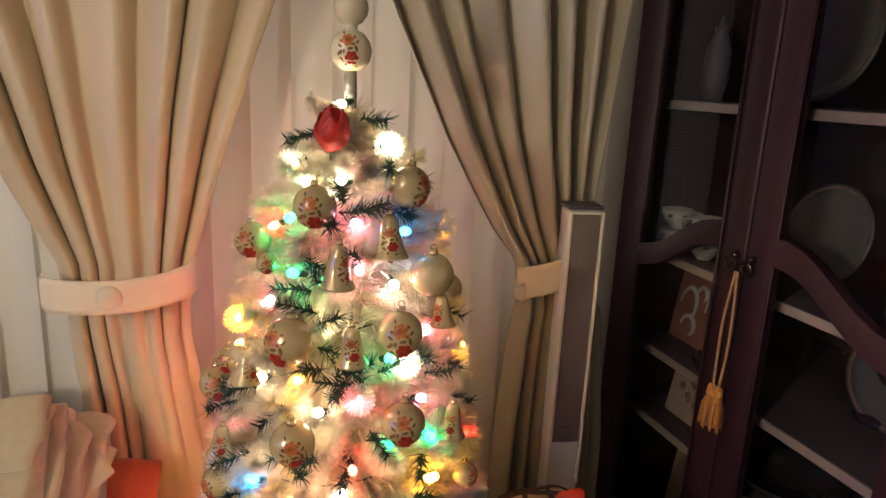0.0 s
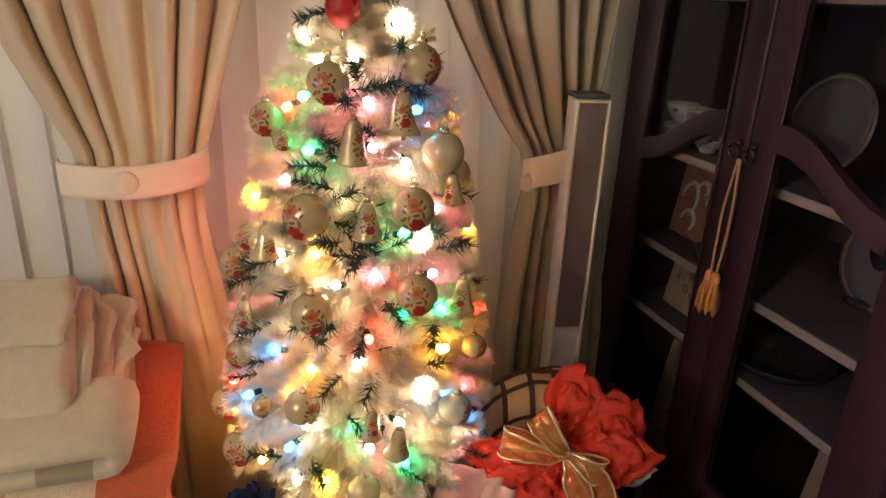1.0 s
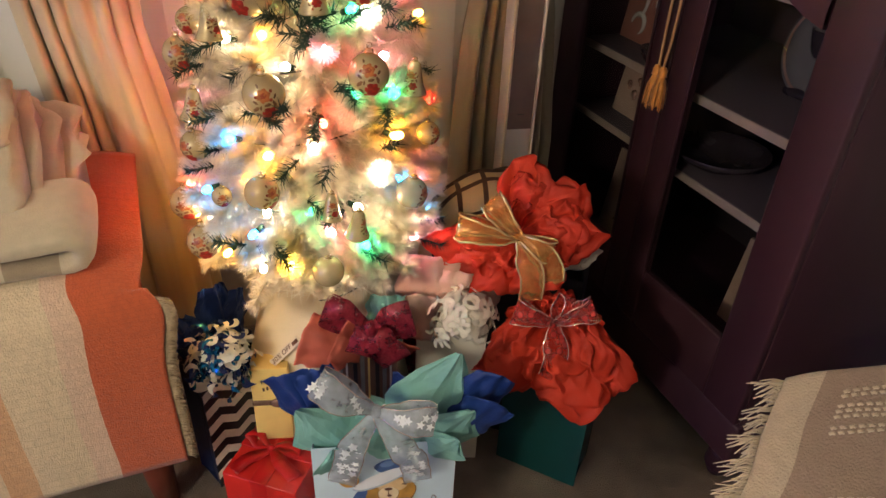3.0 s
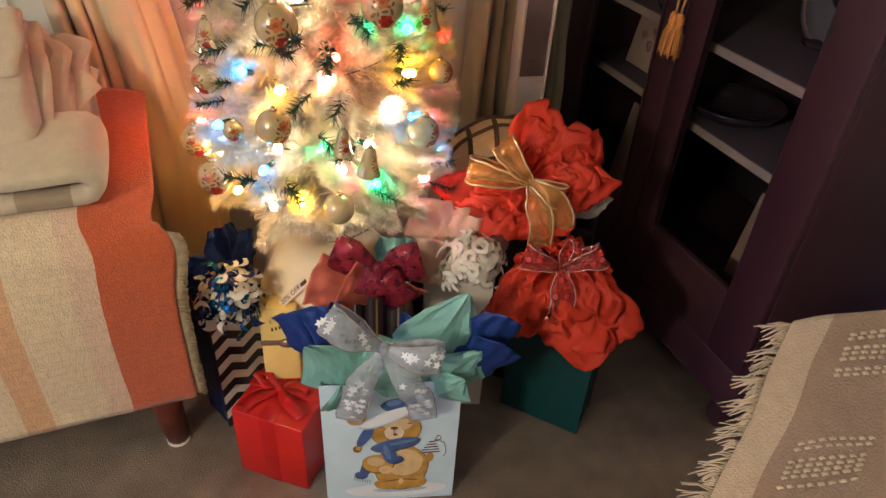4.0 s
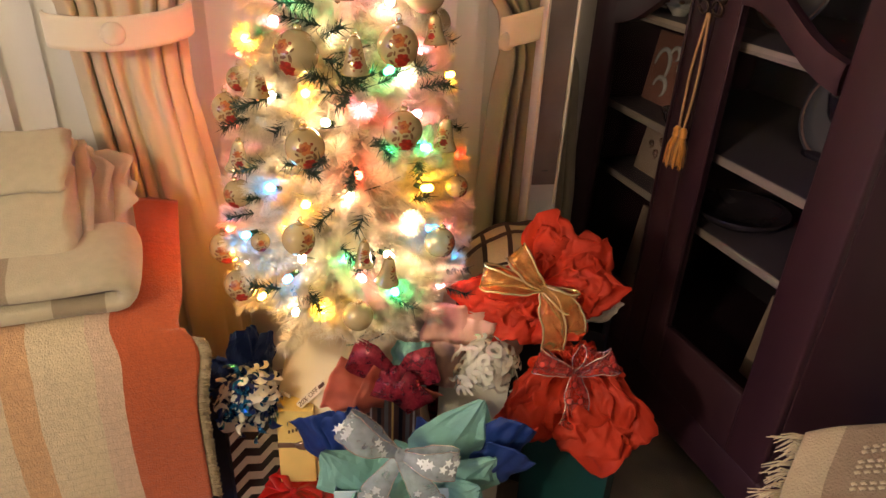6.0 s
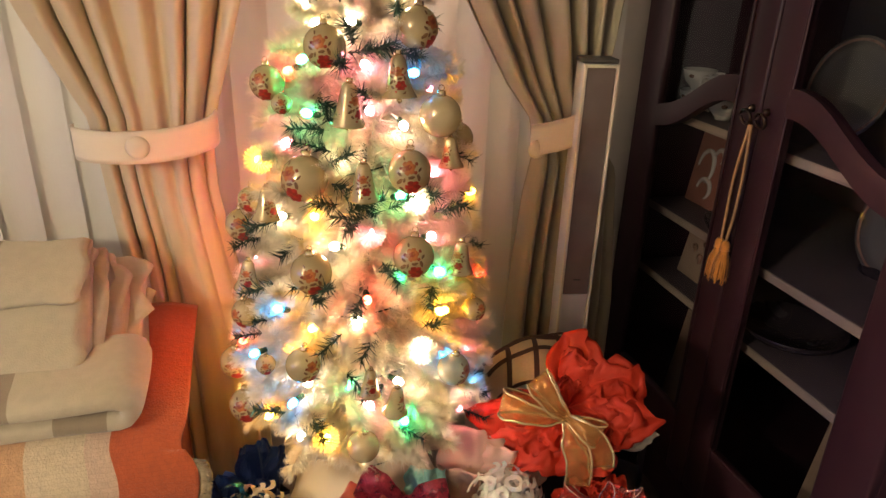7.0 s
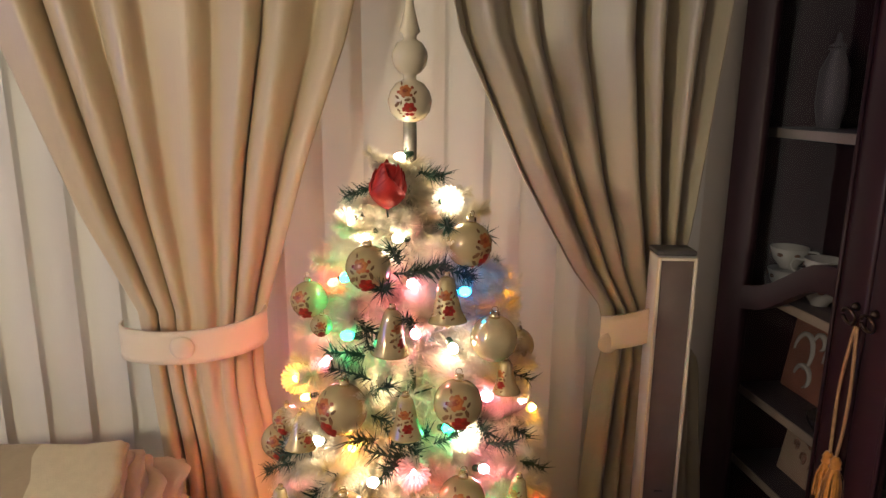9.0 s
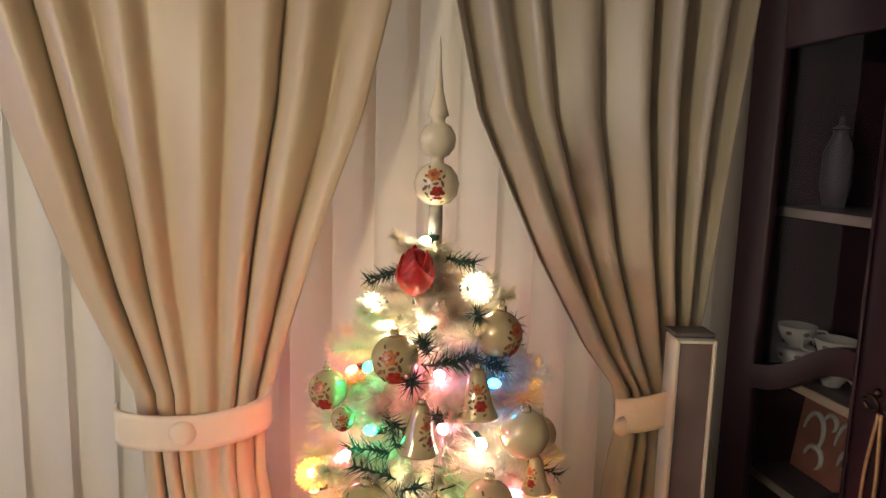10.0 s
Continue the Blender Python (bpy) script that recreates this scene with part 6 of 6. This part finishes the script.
throw = thing("striped_throw", "orange and cream striped woven throw over the sofa end", "throw", WALL)
part("cloth", grid(120, 60, cover_f), M_COVER, throw, solid=0.006)
bm = bmesh.new()
rnd = random.Random(4)
for k in range(420):
    b = 0.54 + 0.45 * k / 420
    lo = math.floor(b * 60)
    p = cover_f(1.0, lo / 60).lerp(cover_f(1.0, min(60, lo + 1) / 60), b * 60 - lo)
    q = [p + Vector((0.004 * t * 3 + rnd.uniform(0, 0.005) * t, 0.008 * t, -0.020 * t + rnd.uniform(-0.003, 0.003))) for t in (0, 0.5, 1)]
    q[1] += Vector((0.009 + rnd.uniform(-0.004, 0.004), rnd.uniform(-0.003, 0.003), 0.002))
    tube(q, 0.0014, 5, bm=bm)
part("side_fringe", bm, M_ROPE, throw, "twisted tan fringe")


def fold(name, cv, cz, length, thick, slope, u0, u1, mat, parent, seed, rag=0.02, blunt=0.55):
    """Rounded fold of blanket, lying along the wall and tipped by slope."""
    n = 36
    ring = []
    for i in range(n):
        t = 2 * math.pi * i / n
        x = math.copysign(abs(math.cos(t)) ** 0.55, math.cos(t)) * length / 2
        y = math.copysign(abs(math.sin(t)) ** 0.75, math.sin(t)) * thick / 2
        c, s = math.cos(radians(slope)), math.sin(radians(slope))
        ring.append((cv + x * c - y * s, cz + x * s + y * c))

    def f(a, b):
        v, z = ring[round(a * n) % n]
        e = min(1.0, (1 - b) / (0.05 if blunt < 0.6 else 0.02))
        k = blunt + (1 - blunt) * e ** 0.5
        v, z = cv + (v - cv) * k, cz + (z - cz) * k
        u = u0 + (u1 - u0) * b + rag * noise.noise(Vector((v * 25, z * 25, seed))) * b
        w = 0.006 * noise.noise(Vector((u * 7, v * 11, z * 11 + seed * 0.15))) + 0.002 * noise.noise(Vector((u * 40, v * 40, z * 40)))
        return Vector((u, v + w, z + w))
    bm = bmesh.new()
    m = 40
    rows = [[bm.verts.new(f(i / n, j / m)) for i in range(n)] for j in range(m + 1)]
    lay = bm.loops.layers.uv.verify()
    for j in range(m):
        for i in range(n):
            fc = bm.faces.new((rows[j][i], rows[j][(i + 1) % n], rows[j + 1][(i + 1) % n], rows[j + 1][i]))
            for lp, jj in zip(fc.loops, (j, j, j + 1, j + 1)):
                lp[lay].uv = (jj / m, 0.5)
    for r in (rows[0], rows[-1]):
        bm.faces.new(r)
    return part(name, bm, mat, parent)


blk = thing("folded_blanket", "thick cream blanket with taupe stripes, folded on the throw", "blanket", WALL)


def u_fold(cv, cz, depth, thick, slope, u0, u1, gap, mat, parent, seed):
    """Thick cloth laid along the wall, turned under at u1 and led back below itself."""
    run = u1 - u0 - gap / 2
    total = 2 * run + math.pi * gap / 2
    c, s = math.cos(radians(slope)), math.sin(radians(slope))

    def f(a, b):
        d = b * total
        if d < run:
            u, h, nu, nh = u0 + d, gap / 2, 0.0, 1.0
        elif d > total - run:
            u, h, nu, nh = u0 + total - d, -gap / 2, 0.0, -1.0
        else:
            g = (d - run) / (gap / 2)
            nu, nh = math.sin(g), math.cos(g)
            u, h = u0 + run + nu * gap / 2, nh * gap / 2
        t = 2 * math.pi * a
        x = math.copysign(abs(math.cos(t)) ** 0.45, math.cos(t)) * depth / 2
        y = math.copysign(abs(math.sin(t)) ** 0.7, math.sin(t)) * thick / 2
        x += 0.006 * noise.noise(Vector((u * 8, h * 30, seed)))
        y += 0.005 * noise.noise(Vector((u * 6, x * 12, seed + 4 + nh)))
        u, h = u + nu * y, h + nh * y
        return Vector((u, cv + x * c - h * s, cz + x * s + h * c))
    n, m = 32, 110
    bm = bmesh.new()
    rows = [[bm.verts.new(f(i / n, j / m)) for i in range(n)] for j in range(m + 1)]
    lay = bm.loops.layers.uv.verify()
    for j in range(m):
        for i in range(n):
            fc = bm.faces.new((rows[j][i], rows[j][(i + 1) % n], rows[j + 1][(i + 1) % n], rows[j + 1][i]))
            for lp, jj in zip(fc.loops, (j, j, j + 1, j + 1)):
                lp[lay].uv = (jj / m, 0.5)
    for r in (rows[0][::-1], rows[-1]):
        bm.faces.new(r)
    return part("fold", bm, mat, parent)


u_fold(-0.275, 0.712, 0.17, 0.040, 12, -0.70, -0.050, 0.046, M_BLANKET_ROLL, blk, 1)
for i, (off, along, length, u1, th) in enumerate(((0.049, 0.065, 0.14, -0.132, 0.022), (0.030, 0.0, 0.27, -0.128, 0.026), (0.008, 0.004, 0.268, -0.108, 0.024),
                                                   (-0.014, 0.008, 0.262, -0.084, 0.024), (-0.034, 0.014, 0.252, -0.056, 0.022), (-0.050, 0.02, 0.24, -0.060, 0.020))):
    c, q = math.cos(radians(33)), math.sin(radians(33))
    fold("fold", -0.165 + along * c - off * q, 0.787 + along * q + off * c, length, th, 33, -0.70, u1, M_BLANKET, blk, 2 + i, 0.018 + 0.007 * i, 0.9)

# ---- armchair edge with fringed throw ----
chair = thing("armchair", "dark upholstered armchair mostly hidden by a cream throw", "armchair", pose(0, 0, 0))
part("arm", box(0.64, 0.86, -0.25, 0.54, 0.10, 0.54, 0.05, 4), M_CHAIR, chair)
part("seat", box(0.862, 1.45, -0.22, 0.50, 0.12, 0.42, 0.05, 4), M_CHAIR, chair)
for x, y in ((0.66, 0.50), (1.40, 0.45), (0.66, -0.2), (1.40, -0.18)):
    part("leg", tube([(x, y, 0.12), (x, y, 0.0)], lambda t: 0.024 - 0.006 * t, 10), M_LEG, chair)
EDGE = curve([(0.592, 0.655, 0.632), (0.548, 0.600, 0.585), (0.515, 0.548, 0.540), (0.468, 0.495, 0.485), (0.430, 0.440, 0.440), (0.400, 0.38, 0.40)], 50)


def wrap_f(a, b):
    p = EDGE[round(b * 50)]
    out = Vector((0.36 * a, -0.075 * a, 0.085 * (1 - (1 - a) ** 2) + 0.10 * a * b))
    w = 0.008 * noise.noise(Vector((a * 5, b * 6, 3))) + 0.012 * math.sin(7 * a + 5 * b) * a
    return p + out + Vector((0, 0, w))


wrap = thing("woven_throw", "cream and taupe open-weave throw with fringe over an armchair", "throw", pose(0, 0, 0))
part("cloth", grid(70, 50, wrap_f), M_WEAVE, wrap, solid=0.004)
bm = bmesh.new()
rnd = random.Random(8)
for k in range(240):
    b = rnd.random()
    lo = min(49, math.floor(b * 50))
    p = wrap_f(0, lo / 50).lerp(wrap_f(0, (lo + 1) / 50), b * 50 - lo)
    g = 0.6 + 0.4 * math.sin(b * 60)
    d = Vector((-1, 0.25 + rnd.uniform(-0.5, 0.5), -0.25 + rnd.uniform(-0.25, 0.2))).normalized()
    L = rnd.uniform(0.022, 0.045) * g + 0.008
    tube([p, p + d * L * 0.5 + Vector((0, 0, rnd.uniform(-0.004, 0.006))), p + d * L + Vector((0, 0, -0.008))], lambda t: 0.0017 - 0.0008 * t, 5, bm=bm)
part("fringe", bm, M_FRINGE, wrap, "knotted cream fringe")
for a0, b0, na, nb in ((0.22, 0.10, 9, 7), (0.20, 0.52, 8, 7), (0.14, 0.84, 8, 6), (0.52, 0.30, 8, 7)):
    for i in range(na):
        for j in range(nb):
            a, b = a0 + 0.030 * i, b0 + 0.026 * j
            if a > 0.97 or b > 0.97 :
                continue
            p = wrap_f(a, round(b * 50) / 50) + Vector((0, 0, 0.0035))
            q = wrap_f(a + 0.018, round(b * 50) / 50) + Vector((0, 0, 0.0035))
            part("raised_stitch", tube([p, p.lerp(q, 0.5) + Vector((0, 0, 0.002)), q], 0.0026, 5), M_FRINGE, wrap)
